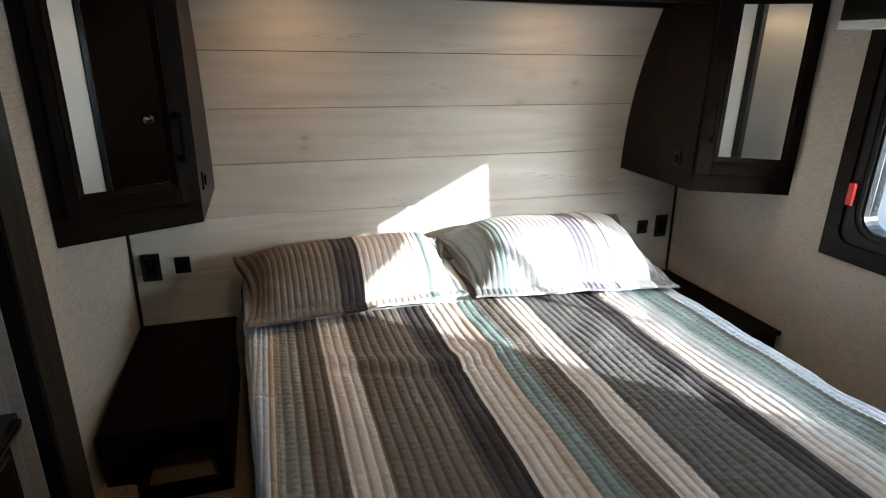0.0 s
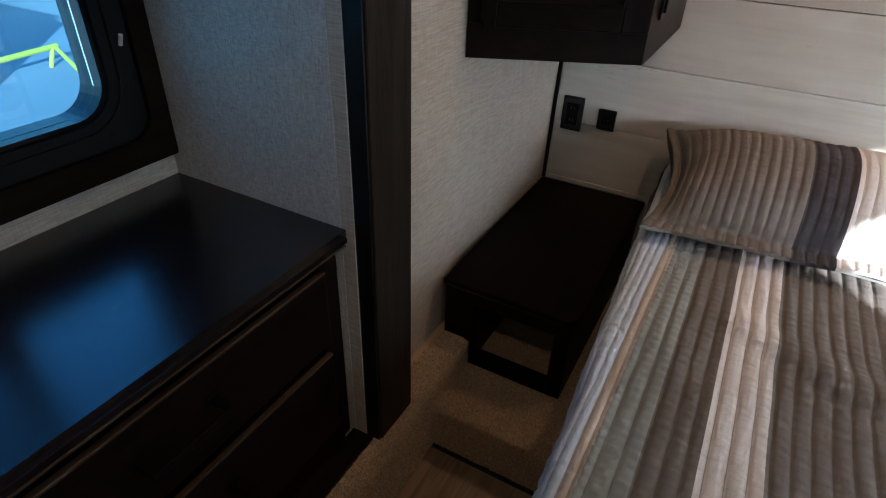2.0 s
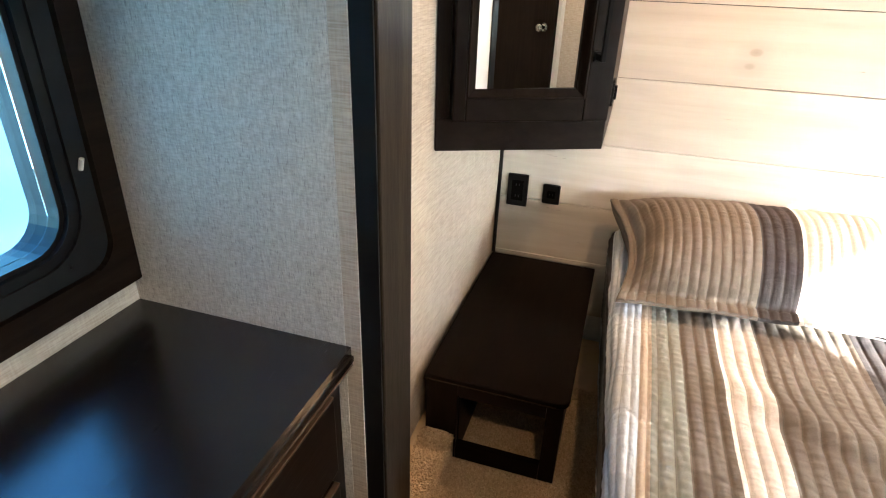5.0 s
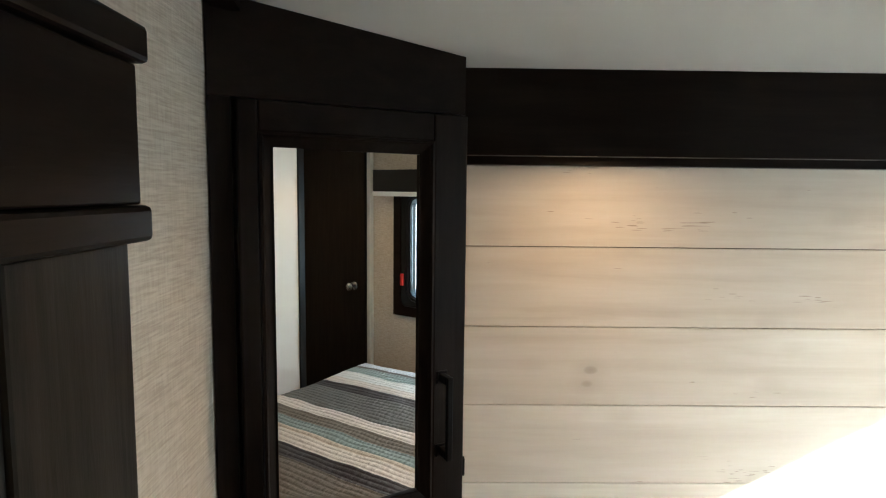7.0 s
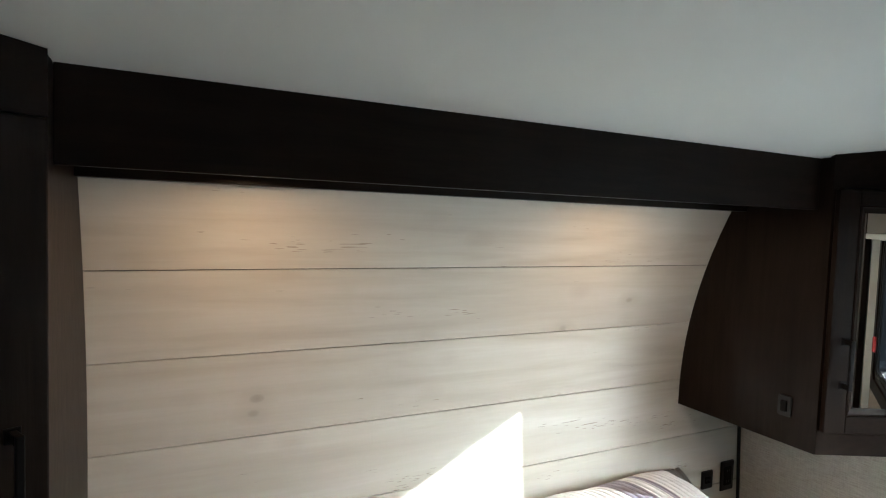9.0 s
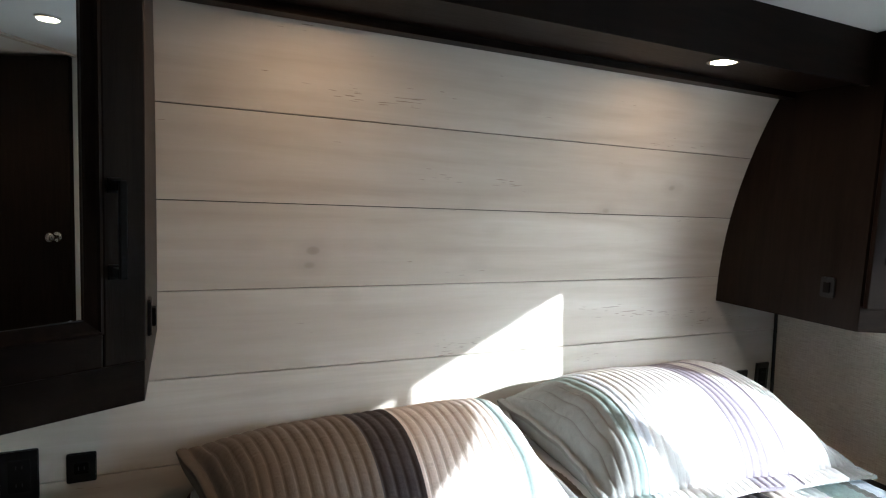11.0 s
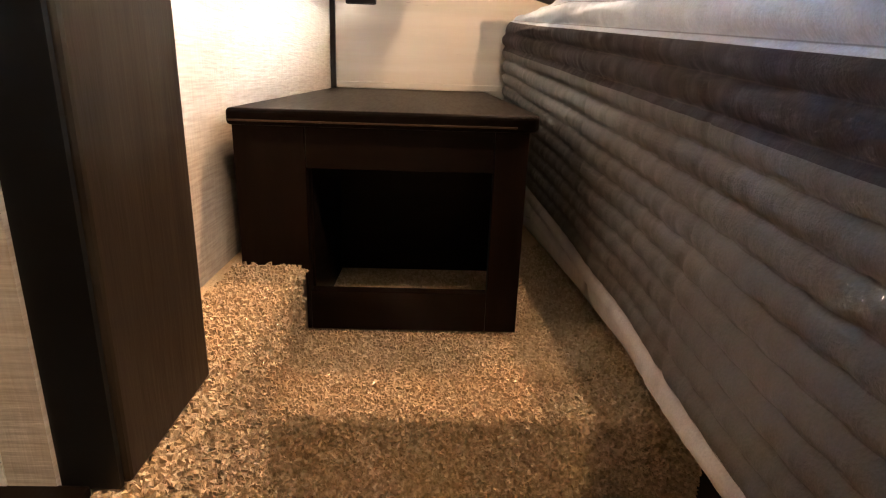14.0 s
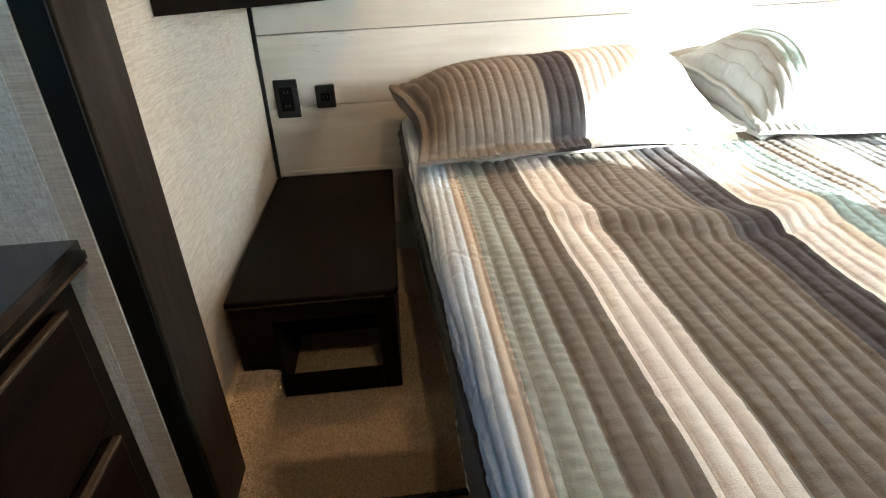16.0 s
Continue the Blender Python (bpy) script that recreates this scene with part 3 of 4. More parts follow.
    put("mirror", turned(turned(box(M0 - 0.001, M1 + 0.001, N0 - 0.001, N1 + 0.001, 0.0075, 0.0105), face), skew), MIRROR, door, "plain silvered mirror glass")
    hx = 0.345
    h = box(hx - 0.0055, hx + 0.0055, 1.188, 1.327, 0.046, 0.054, 0.002)
    for hz in (1.1885, 1.3125):
        box(hx - 0.0055, hx + 0.0055, hz, hz + 0.014, 0.0205, 0.047, 0.002, bm=h)
        box(hx - 0.010, hx + 0.010, hz - 0.004, hz + 0.018, 0.0205, 0.0245, 0.0015, bm=h)
    put("handle", turned(h, face), BLACK_METAL, door, "black squared bow handle")
    # rocker switch on the side panel
    sw = holder("rocker_switch", tuple(flip @ Vector((0.337, -0.367, 1.100))), "small black rocker switch on the cabinet side", "switch", "switches on the cabinets")
    m = flip @ on_wall((0.3375, -0.367, 1.100), (1, 0, 0))
    part("plate", turned(plate(0.042, 0.062, 0.007, 0.0, 0.006, 0.0015), m), BLACK, sw)
    part("rocker", turned(plate(0.018, 0.032, 0.002, 0.0062, 0.012, 0.001), m), BLACK_METAL, sw)
    return cab


corner_cabinet(1)
corner_cabinet(-1)

# ---------------------------------------------------------------- windows


def window(name, centre, normal, w, h, outer_w, outer_h, mullions, label, glass, screen=False):
    """A trailer window: flat dark surround, rounded rubber frame, sliding panes. w, h: the clear opening."""
    m = on_wall(centre, normal)
    win = holder(name, tuple(centre), label, "window", kind="structure")
    out = ring(outer_w, outer_h, 0.004, w + 0.13, h + 0.12, 0.05, 0.001, 0.022)
    part("surround", turned(out, m), ESPRESSO_Y, win, "flat dark wooden window surround")
    part("frame", turned(ring(w + 0.128, h + 0.118, 0.05, w + 0.018, h + 0.018, 0.07, 0.0005, 0.012), m), RUBBER, win, "black rounded window frame")
    part("frame_lip", turned(ring(w + 0.075, h + 0.07, 0.095, w + 0.055, h + 0.05, 0.088, 0.0122, 0.0175), m), RUBBER, win)
    part("gasket", turned(ring(w + 0.016, h + 0.016, 0.069, w, h, 0.06, -0.0585, 0.004), m), BLACK, win)
    part("outer_flange", turned(ring(w + 0.06, h + 0.06, 0.09, w + 0.017, h + 0.017, 0.069, -0.058, -0.0505), m), BLACK, win)
    edges = [-w / 2] + sorted(mullions) + [w / 2]
    for x0, x1 in zip(edges[:-1], edges[1:]):
        g = part("pane", turned(box(x0 + 0.002, x1 - 0.002, -h / 2, h / 2, -0.022, -0.018), m), glass, win, "clear window glass")
        g.visible_shadow = False
        if screen and x0 < -w / 2 + 0.01:
            part("insect_screen", turned(box(x0 + 0.012, x1 - 0.012, -h / 2 + 0.012, h / 2 - 0.012, -0.0445, -0.0435), m), SCREEN, win, "fine grey insect screen").visible_shadow = False
    if screen:
        # aluminium sash rails, and screws round the frame
        for y0, y1 in ((-h / 2, -h / 2 + 0.016), (h / 2 - 0.016, h / 2)):
            part("sash_rail", turned(box(-w / 2 + 0.02, edges[1] - 0.015, y0, y1, -0.0175, -0.004, 0.002), m), BLACK, win)
        part("sash_stile", turned(box(edges[1] - 0.034, edges[1] - 0.0145, -h / 2 + 0.0165, h / 2 - 0.0165, -0.0175, -0.003, 0.002), m), BLACK, win)
        for k in range(5):
            for sy in (-1, 1):
                part("screw", turned(disc(((k - 2) * w * 0.24, sy * (h / 2 + 0.034), 0.0125), (0, 0, 1), 0.0032, 0.003, 10, 0.0008), m), RUBBER, win)
    for x in mullions:
        part("mullion", turned(box(x - 0.014, x + 0.014, -h / 2, h / 2, -0.0175, 0.008, 0.002), m), BLACK, win)
    return win, m


win_l, ml = window("window_1", Vector((SLIDE, -1.507, 1.2225)), (1, 0, 0), 0.54, 0.535, 0.748, 0.755, (-0.01,), "dark framed sliding window above the dresser, closed", GLASS_BLUE, True)
part("latch", turned(tube((0.316, -0.158, 0.014), (0.316, -0.140, 0.022), 0.0038), ml), WHITE, win_l)
part("surround_filler", box(SLIDE + 0.001, SLIDE + 0.021, SY0 + 0.001, -1.8815, 0.846, 1.599, 0.001), ESPRESSO_Z, win_l)
win_r, mr = window("window_2", Vector((W, -1.5235, 1.26)), (-1, 0, 0), 1.167, 0.64, 1.407, 0.885, (-0.063,), "dark framed window beside the bed, closed", GLASS)
for sx in (-0.632, 0.632):
    part("latch", turned(box(sx - 0.012, sx + 0.012, -0.245, -0.165, 0.014, 0.032, 0.005), mr), RED, win_r, "red emergency release handle")

val = holder("valance", (W - 0.04, -1.64, 1.60), "black window valance with a white lower edge", "valance")
part("board", box(W - 0.07, W - 0.001, -2.36, -0.735, 1.621, 1.76, 0.003), BLACK, val)
part("lower_edge", box(W - 0.072, W - 0.001, -2.362, -0.733, 1.592, 1.6205, 0.003), WHITE, val, "white lower edge")

# ---------------------------------------------------------------- outlets, switches


SLOT = mat("grey_slot_plastic", (0.018, 0.018, 0.019), 0.5)


def wall_plate(x, z, w, h, label, sockets):
    ob = holder("outlet_plate", (x, bow(z), z), label, "outlet", "outlets beside the bed")
    m = on_wall((x, bow(z) - 0.0006, z), (0, -1, 0))
    part("plate", turned(plate(w, h, 0.004, 0.0, 0.006, 0.002), m), BLACK, ob)
    part("bezel", turned(plate(w - 0.03, h - 0.042, 0.003, 0.0062, 0.0078, 0.0006), m), BLACK_METAL, ob)
    for sy in sockets:
        for sx in (-0.0055, 0.0055):
            part("slot", turned(plate(0.0022, 0.008, 0.0005, 0.008, 0.0084), m @ Matrix.Translation((sx, sy, 0))), SLOT, ob)
    return ob


wall_plate(0.0705, 0.681, 0.070, 0.114, "black duplex outlet plate on the plank wall", (-0.02, 0.02))
wall_plate(0.185, 0.681, 0.058, 0.068, "small square black charging socket plate", (0.0,))
wall_plate(W - 0.070, 0.679, 0.070, 0.114, "black duplex outlet plate on the plank wall", (-0.02, 0.02))
wall_plate(W - 0.180, 0.681, 0.058, 0.068, "small square black charging socket plate", (0.0,))
for z in (1.35, 1.53):
    sw = holder("rocker_switch", (1.40, FOOT, z), "small black switch on the grey wall", "switch", "switches on the foot wall")
    m = on_wall((1.40, FOOT + 0.0005, z), (0, 1, 0))
    part("plate", turned(plate(0.036, 0.06, 0.008, 0.0, 0.006, 0.002), m), BLACK, sw)
    part("rocker", turned(plate(0.016, 0.026, 0.002, 0.0062, 0.011, 0.001), m), BLACK_METAL, sw)

dot = holder("push_button", (1.40, FOOT, 1.442), "small round black button between two switches", "button")
part("cap", disc((1.40, FOOT + 0.005, 1.442), (0, 1, 0), 0.014, 0.009, bevel=0.002), BLACK, dot)

# doorway beside the bed's foot: the dark door stands open, flat along the outer wall of the passage
opening = holder("door_frame", (2.15, FOOT, 0.0), "black and white frame of an open doorway", "door frame", kind="structure")
part("jamb", box(1.831, 1.872, FOOT - 0.10, FOOT + 0.012, 0.0, 1.989), BLACK, opening)
part("jamb", box(2.4665, 2.4995, FOOT - 0.039, FOOT + 0.010, 0.0, 1.989), WHITE, opening, "pale grey door edge strip")
door = holder("door_1", (2.44, -2.72, 0.0), "plain dark brown passage door, standing open, chrome knob", "door", kind="structure")
part("leaf", box(2.434, 2.462, -2.995, FOOT - 0.015, 0.01, 1.985, 0.002), ESPRESSO_Z, door)
k = disc((2.431, -2.52, 0.985), (-1, 0, 0), 0.028, 0.008, bevel=0.002)
tube((2.43, -2.52, 0.985), (2.392, -2.52, 0.985), 0.010, bm=k)
part("knob", disc((2.382, -2.52, 0.985), (-1, 0, 0), 0.026, 0.03, bevel=0.008, bm=k), DARK_CHROME, door, "round dark chrome knob", True)
for hz in (0.25, 1.75):
    part("hinge", tube((2.43, -2.998, hz - 0.04), (2.43, -2.998, hz + 0.04), 0.007), CHROME, door)

# ---------------------------------------------------------------- dresser
dr = holder("dresser", (-0.2, -1.54, CURB), "dark espresso wooden dresser with two wide drawers", "dresser")
part("body", box(SLIDE + 0.002, -0.014, SY0 + 0.003, -1.134, CURB, 0.766, 0.001), ESPRESSO_SHADED_Y, dr)
b = box(SLIDE + 0.002, 0.020, SY0 + 0.002, -1.1310, 0.7665, 0.795, 0.0)
bmesh.ops.bevel(b, geom=[e for e in b.edges if all(v.co.x > 0 for v in e.verts)], offset=0.009, segments=4, affect='EDGES')
part("top", b, TOP_Y, dr, "glossy dark top with a rounded front edge")
part("edge_groove", box(0.014, 0.0212, SY0 + 0.004, -1.145, 0.7705, 0.7745, 0.001), WORN, dr, "worn brown groove along the top's edge")
part("plinth", box(-0.0135, -0.008, SY0 + 0.004, -1.160, CURB, 0.318, 0.001), ESPRESSO_SHADED_Y, dr)


def drawer(z0, z1, hz):
    d = part("drawer", box(-0.0135, 0.008, -1.847, -1.189, z0, z1, 0.005, 3), ESPRESSO_SHADED_Y, dr, "flat drawer front with a worn bevelled edge")
    part("worn_edge", box(-0.002, 0.0088, -1.844, -1.192, z1 - 0.005, z1 + 0.0008, 0.0015), WORN, d)
    part("worn_edge", box(-0.002, 0.0086, -1.8478, -1.8425, z0 + 0.004, z1 - 0.006, 0.0015), WORN, d)
    h = box(0.044, 0.051, -1.592, -1.452, hz - 0.006, hz + 0.006, 0.002)
    for y in (-1.592, -1.466):
        box(0.0075, 0.0445, y, y + 0.014, hz - 0.0055, hz + 0.0055, 0.0015, bm=h)
        box(0.0075, 0.0115, y - 0.005, y + 0.019, hz - 0.011, hz + 0.011, 0.001, bm=h)
    part("handle", h, BLACK_METAL, d, "dark squared bow handle")


drawer(0.572, 0.738, 0.672)
drawer(0.330, 0.545, 0.470)

# ---------------------------------------------------------------- nightstands


def nightstand(side, label):
    flip = Matrix.Identity(4) if side == 1 else Matrix.Translation((W, 0, 0)) @ Matrix.Diagonal((-1, 1, 1, 1))
    ns = holder("nightstand", tuple(flip @ Vector((0.2, -0.36, 0.160))), label, "nightstand", "nightstands beside the bed")

    def put(name, b, material, text=""):
        return part(name, turned(b, flip), material, ns, text)
    X0, X1, YF, ZB, ZT = 0.002, 0.354, -0.716, 0.160, 0.421
    r = 0.028
    outline = [(0.002, -0.007), (0.002, -0.736)] + [(0.366 - r + r * math.sin(a), -0.736 + r - r * math.cos(a)) for a in (radians(18 * i) for i in range(6))] + [(0.366, -0.007)]
    put("top", prism(outline, ZT + 0.0005, 0.441, 0.005, 3), TOP_X, "dark top with a rounded front corner")
    put("worn_edge", box(0.005, 0.336, -0.7368, -0.733, 0.4262, 0.4286, 0.0006), WORN, "thin worn brown line along the edge")
    # face with a cubby opening, notched over the carpeted sill
    put("front_panel", box(X0, 0.087, YF, YF + 0.018, CURB - 0.012, ZT, 0.001), ESPRESSO_SHADED_Z)
    put("front_rail", box(0.0875, 0.313, YF, YF + 0.018, 0.371, ZT, 0.001), ESPRESSO_SHADED_X)
    put("front_rail", box(0.0875, 0.313, YF, YF + 0.018, ZB, 0.213, 0.001), ESPRESSO_SHADED_X)
    put("front_stile", box(0.3135, X1, YF, YF + 0.018, ZB, ZT, 0.001), ESPRESSO_SHADED_Z)
    put("front_stile", box(0.0815, 0.087, YF, YF + 0.018, ZB, CURB - 0.0125, 0.001), ESPRESSO_SHADED_Z)
    put("side_panel", box(X1 - 0.014, X1, YF + 0.0185, -0.006, ZB, ZT, 0.001), ESPRESSO_SHADED_Y)
    put("inner_side", box(0.0815, 0.0905, YF + 0.0185, -0.006, ZB, ZT), ESPRESSO_SHADED_Y)
    put("back_panel", box(0.091, X1 - 0.0145, -0.475, -0.461, ZB, ZT), ESPRESSO_SHADED_X)
    return ns


nightstand(1, "dark espresso nightstand with an open cubby, standing on carpet")
nightstand(-1, "dark espresso nightstand between the bed and the window wall")

# ---------------------------------------------------------------- bed
bed = holder("bed", (1.25, -1.05, 0.0), "queen bed base and mattress under a striped quilt", "bed")
part("base", box(0.53, 1.98, -2.05, -0.02, 0.0, 0.32, 0.004), ESPRESSO_Y, bed)
part("mattress", box(0.50, 2.04, -2.10, -0.015, 0.321, 0.580, 0.05, 4), MATTRESS, bed)

WH, BW, PE, GG, TP = (0.76, 0.77, 0.77), (0.62, 0.68, 0.76), (0.60, 0.50, 0.41), (0.29, 0.30, 0.27), (0.165, 0.140, 0.118)
CR, CH, TL, GY, LG = (0.74, 0.67, 0.62), (0.030, 0.025, 0.031), (0.25, 0.325, 0.32), (0.135, 0.135, 0.132), (0.24, 0.25, 0.25)
# the quilt: arc length s across the bed, from the hem on the aisle side over the top to the other hem
DROP, EDGE, LEFT, RIGHT, TOPZ = 0.390, 0.035, 0.404, 2.092, 0.603
FLAT = RIGHT - LEFT - 2 * EDGE
ARC = EDGE * math.pi / 2
LEN = 2 * DROP + 2 * ARC + FLAT


def s_of(x):
    """Arc length of the quilt above a place across the bed."""
    return DROP + ARC + (x - LEFT - EDGE)


SIDE = [(0.0, WH), (0.022, GY), (0.270, CH), (0.330, BW)]
ACROSS = ((0.466, PE), (0.505, GG), (0.581, TP), (0.656, CR), (0.740, TP), (0.960, CH), (1.047, CR), (1.138, PE), (1.170, TL), (1.240, TP), (1.330, CR), (1.418, GY), (1.652, CH), (1.732, CR), (1.80, WH), (1.893, TL), (1.978, GY), (2.012, BW))
stops = SIDE + [(s_of(x), c) for x, c in ACROSS] + [(LEN - 0.330, CH), (LEN - 0.270, GY), (LEN - 0.022, WH)]
PITCH = 0.0282
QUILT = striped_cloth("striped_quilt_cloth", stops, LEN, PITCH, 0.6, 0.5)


def smooth_noise(a, b, seed, fx, fy):
    """Cheap smooth pseudo-noise from sines."""
    rng = np.random.RandomState(seed)
    v = np.zeros_like(a)
    for _ in range(7):
        k1, k2, p = rng.uniform(-1, 1) * fx, rng.uniform(-1, 1) * fy, rng.uniform(0, 6.28)
        v += np.sin(a * k1 + b * k2 + p)
    return v / 7


def quilt_points():
    per = 8
    s = np.arange(0, int(LEN / PITCH * per) + 1) * (PITCH / per)
    y = np.linspace(-2.18, -0.02, 480)
    S, Y = np.meshgrid(s, y)
    hem = 0.022 * smooth_noise(Y, Y * 0, 3, 5, 1)
    # the cloth was pulled up a little towards the pillows on the aisle side
    fade = np.clip((DROP + ARC + 0.10 - S) / 0.12, 0, 1)
    SU = S - 0.085 * (Y + 1.0) * fade * np.clip(S / 0.03, 0, 1)
    X, Z, NX, NZ = (np.zeros_like(S) for _ in range(4))
    left = S < DROP
    drop = np.where(left, (DROP - S) / DROP, 0)
    X = np.where(left, LEFT, X)
    Z = np.where(left, TOPZ - EDGE - (DROP - S) * (1 - hem / DROP * drop), Z)
    NX = np.where(left, -1.0, NX)
    a1 = (S >= DROP) & (S < DROP + ARC)
    th = (S - DROP) / EDGE
    X = np.where(a1, LEFT + EDGE - EDGE * np.cos(th), X)
    Z = np.where(a1, TOPZ - EDGE + EDGE * np.sin(th), Z)
    NX, NZ = np.where(a1, -np.cos(th), NX), np.where(a1, np.sin(th), NZ)
    top = (S >= DROP + ARC) & (S <= DROP + ARC + FLAT)
    X = np.where(top, LEFT + EDGE + S - DROP - ARC, X)
    Z = np.where(top, TOPZ, Z)
    NZ = np.where(top, 1.0, NZ)
    s2 = S - DROP - ARC - FLAT
    a2 = (s2 > 0) & (s2 <= ARC)
    th = s2 / EDGE
    X = np.where(a2, RIGHT - EDGE + EDGE * np.sin(th), X)
    Z = np.where(a2, TOPZ - EDGE + EDGE * np.cos(th), Z)
    NX, NZ = np.where(a2, np.sin(th), NX), np.where(a2, np.cos(th), NZ)
    right = s2 > ARC
    X = np.where(right, RIGHT, X)
    Z = np.where(right, TOPZ - EDGE - (s2 - ARC), Z)
    NX = np.where(right, 1.0, NX)
    # puffed channels, pinched at the stitching; rucks across; soft hollows
    ph = (SU / PITCH) % 1.0
    puff = 0.0048 * np.clip(np.sin(np.pi * ph), 0, 1) ** 0.50
    ruck = (0.0014 * smooth_noise(S, Y, 5, 40, 190) + 0.0013 * smooth_noise(S * 1.0, Y, 6, 90, 260)) * np.sin(np.pi * ph)
    # crosswise seersucker ribs in the grey-green, teal and dark grey stripes
    ribbed = sum(np.where((X > x0) & (X < x1), k, 0.0) for x0, x1, k in ((0.505, 0.590, 1.8), (0.590, 0.656, 0.7), (0.74, 0.96, 0.6), (1.17, 1.33, 1.2), (1.418, 1.652, 0.9), (1.893, 2.045, 1.4)))
    ruck += 0.0011 * ribbed * np.sin(Y * 300 + 1.8 * np.sin(np.floor(SU / PITCH) * 2.4) + 1.5 * smooth_noise(S, Y, 8, 20, 30)) * np.sin(np.pi * ph)
    lift = puff * np.where(left, 2.2, 1.0) + ruck * np.where(left, 1.5, 1.0)
    lift += np.where(top | a1 | a2, 0.010 * smooth_noise(S, Y, 11, 9, 6) + 0.0075 * smooth_noise(S, Y, 12, 22, 16) + 0.0042 * smooth_noise(S, Y, 13, 48, 38), 0)
    # a ruck across the middle, where the quilt was pulled
    line = -0.83 - 0.10 * np.sin((X - 0.7) * 5.2)
    near = np.exp(-((Y - line) / 0.020) ** 2) * np.exp(-((X - 0.93) / 0.26) ** 4)
    lift += np.where(top, -0.008 * near + 0.018 * np.exp(-((Y - line - 0.055) / 0.055) ** 2) * np.exp(-((X - 0.93) / 0.30) ** 4), 0)
    lift += np.where(left, 0.014 * drop * smooth_noise(Y, S, 21, 14, 3) + 0.005 * smooth_noise(Y, S, 22, 30, 9), 0)
    # sharp cross creases left from when the quilt lay folded in its pack
    soft = np.where(S < DROP + 0.16, 1.0, 0.35)
    for y0, k in ((-0.62, 0.6), (-0.93, 1.0), (-1.27, 1.0), (-1.60, 0.8)):
        wander = y0 + 0.016 * np.sin(S * 17 + 40 * y0) + 0.006 * np.sin(S * 61)
        lift -= 0.0042 * k * soft * np.exp(-((Y - wander) / 0.005) ** 2) * (0.35 + 0.65 * np.sin(np.pi * ph))
    # the foot end rounds down
    foot = np.clip((-2.11 - Y) / 0.07, 0, 1)
    Z = Z - 0.035 * foot ** 2
    sag = np.where(left, 0.026 * drop, 0) + np.clip(0.052 - 0.055 * (Y + 1.0), 0.0, 0.085) * np.clip((0.52 - X) / (0.52 - LEFT), 0, 1)
    return np.stack([X + NX * lift + sag, Y, Z + NZ * lift], -1), np.stack([SU, Y + 2.2], -1)


pts, uv = quilt_points()
quilt = new("quilt", grid_mesh("quilt", pts, uv))
quilt.data.materials.append(QUILT)
sol = quilt.modifiers.new("thickness", 'SOLIDIFY')
sol.thickness, sol.offset = 0.007, -1
tagged(quilt, "striped quilt in taupe, cream, teal and charcoal, spread over the bed", "quilt")
# foot flap of the quilt
fs = np.linspace(0.54, RIGHT - 0.02, 300)
fz = np.linspace(TOPZ - 0.034, 0.18, 30)
FX, FZ = np.meshgrid(fs, fz)
FP = np.stack([FX, -2.182 - 0.008 * np.abs(np.sin(np.pi * FX / PITCH)) - 0.02 * (TOPZ - FZ), FZ], -1)
flap = new("foot_drop", grid_mesh("foot_drop", FP, np.stack([s_of(FX), FZ], -1)))
flap.data.materials.append(QUILT)
flap.modifiers.new("thickness", 'SOLIDIFY').thickness = 0.006
hang(flap, quilt)


def cushion(name, w, h, thick, flange, material, m, label, seed, channel=0.0, group="pillows on the bed"):
    """A pillow: a puffed cover with a flat flange, local x along, y up its face, z out."""
    nu, nv = (int(w / channel) * 6 + 1, 56) if channel else (60, 44)
    u, v = np.meshgrid(np.linspace(-1, 1, nu), np.linspace(-1, 1, nv))
    fu, fv = 1 - 2 * flange / w, 1 - 2 * flange / h
    cu, cv = np.clip(np.abs(u) / fu, 0, 1), np.clip(np.abs(v) / fv, 0, 1)
    puff = ((1 - cu ** 3.2) ** 0.60) * ((1 - cv ** 2.1) ** 0.62)
    # corners pull in a little
    px = u * w / 2 * (1 - 0.03 * (1 - np.abs(v) ** 3))
    py = v * h / 2 * (1 - 0.05 * (1 - np.abs(u) ** 3)) - 0.05 * np.clip(v, 0, 1) * np.abs(u) ** 5
    crease = 0.012 * smooth_noise(px * 3, py * 3, seed, 6, 6) + 0.005 * smooth_noise(px, py, seed + 1, 45, 30)
    z = thick * puff + crease * np.clip(puff * 2 + 0.35, 0, 1)
    if channel:
        ph = ((u + 1) / 2 * w / channel) % 1.0
        z = z + 0.0045 * np.sqrt(np.clip(np.sin(np.pi * ph), 0, 1))
        band = np.exp(-((v + fv * 0.86) / 0.02) ** 2)
        z = z - 0.005 * band
    sag = 0.045 * np.abs(u) ** 4 + 0.02 * smooth_noise(u * 2, v * 2, seed + 3, 2, 2) * (np.abs(u) ** 2 + np.abs(v) ** 2)
    z = z - sag
    front = np.stack([px, py, z], -1)
    back = np.stack([px, py, -0.55 * thick * puff + crease * 0.5 - 0.005 - sag], -1)[:, ::-1]
    uvf = np.stack([(u + 1) / 2 * w, (v + 1) / 2 * h], -1)
    me = grid_mesh(name, front, uvf)
    ob = new(name, me)
    ob.matrix_world = m
    me.materials.append(material)
    mb = grid_mesh("back_cover", back, uvf[:, ::-1])
    mb.materials.append(material)
    bb = new("back_cover", mb)
    bb.parent = ob
    tagged(ob, label, "pillow", group)
    return ob


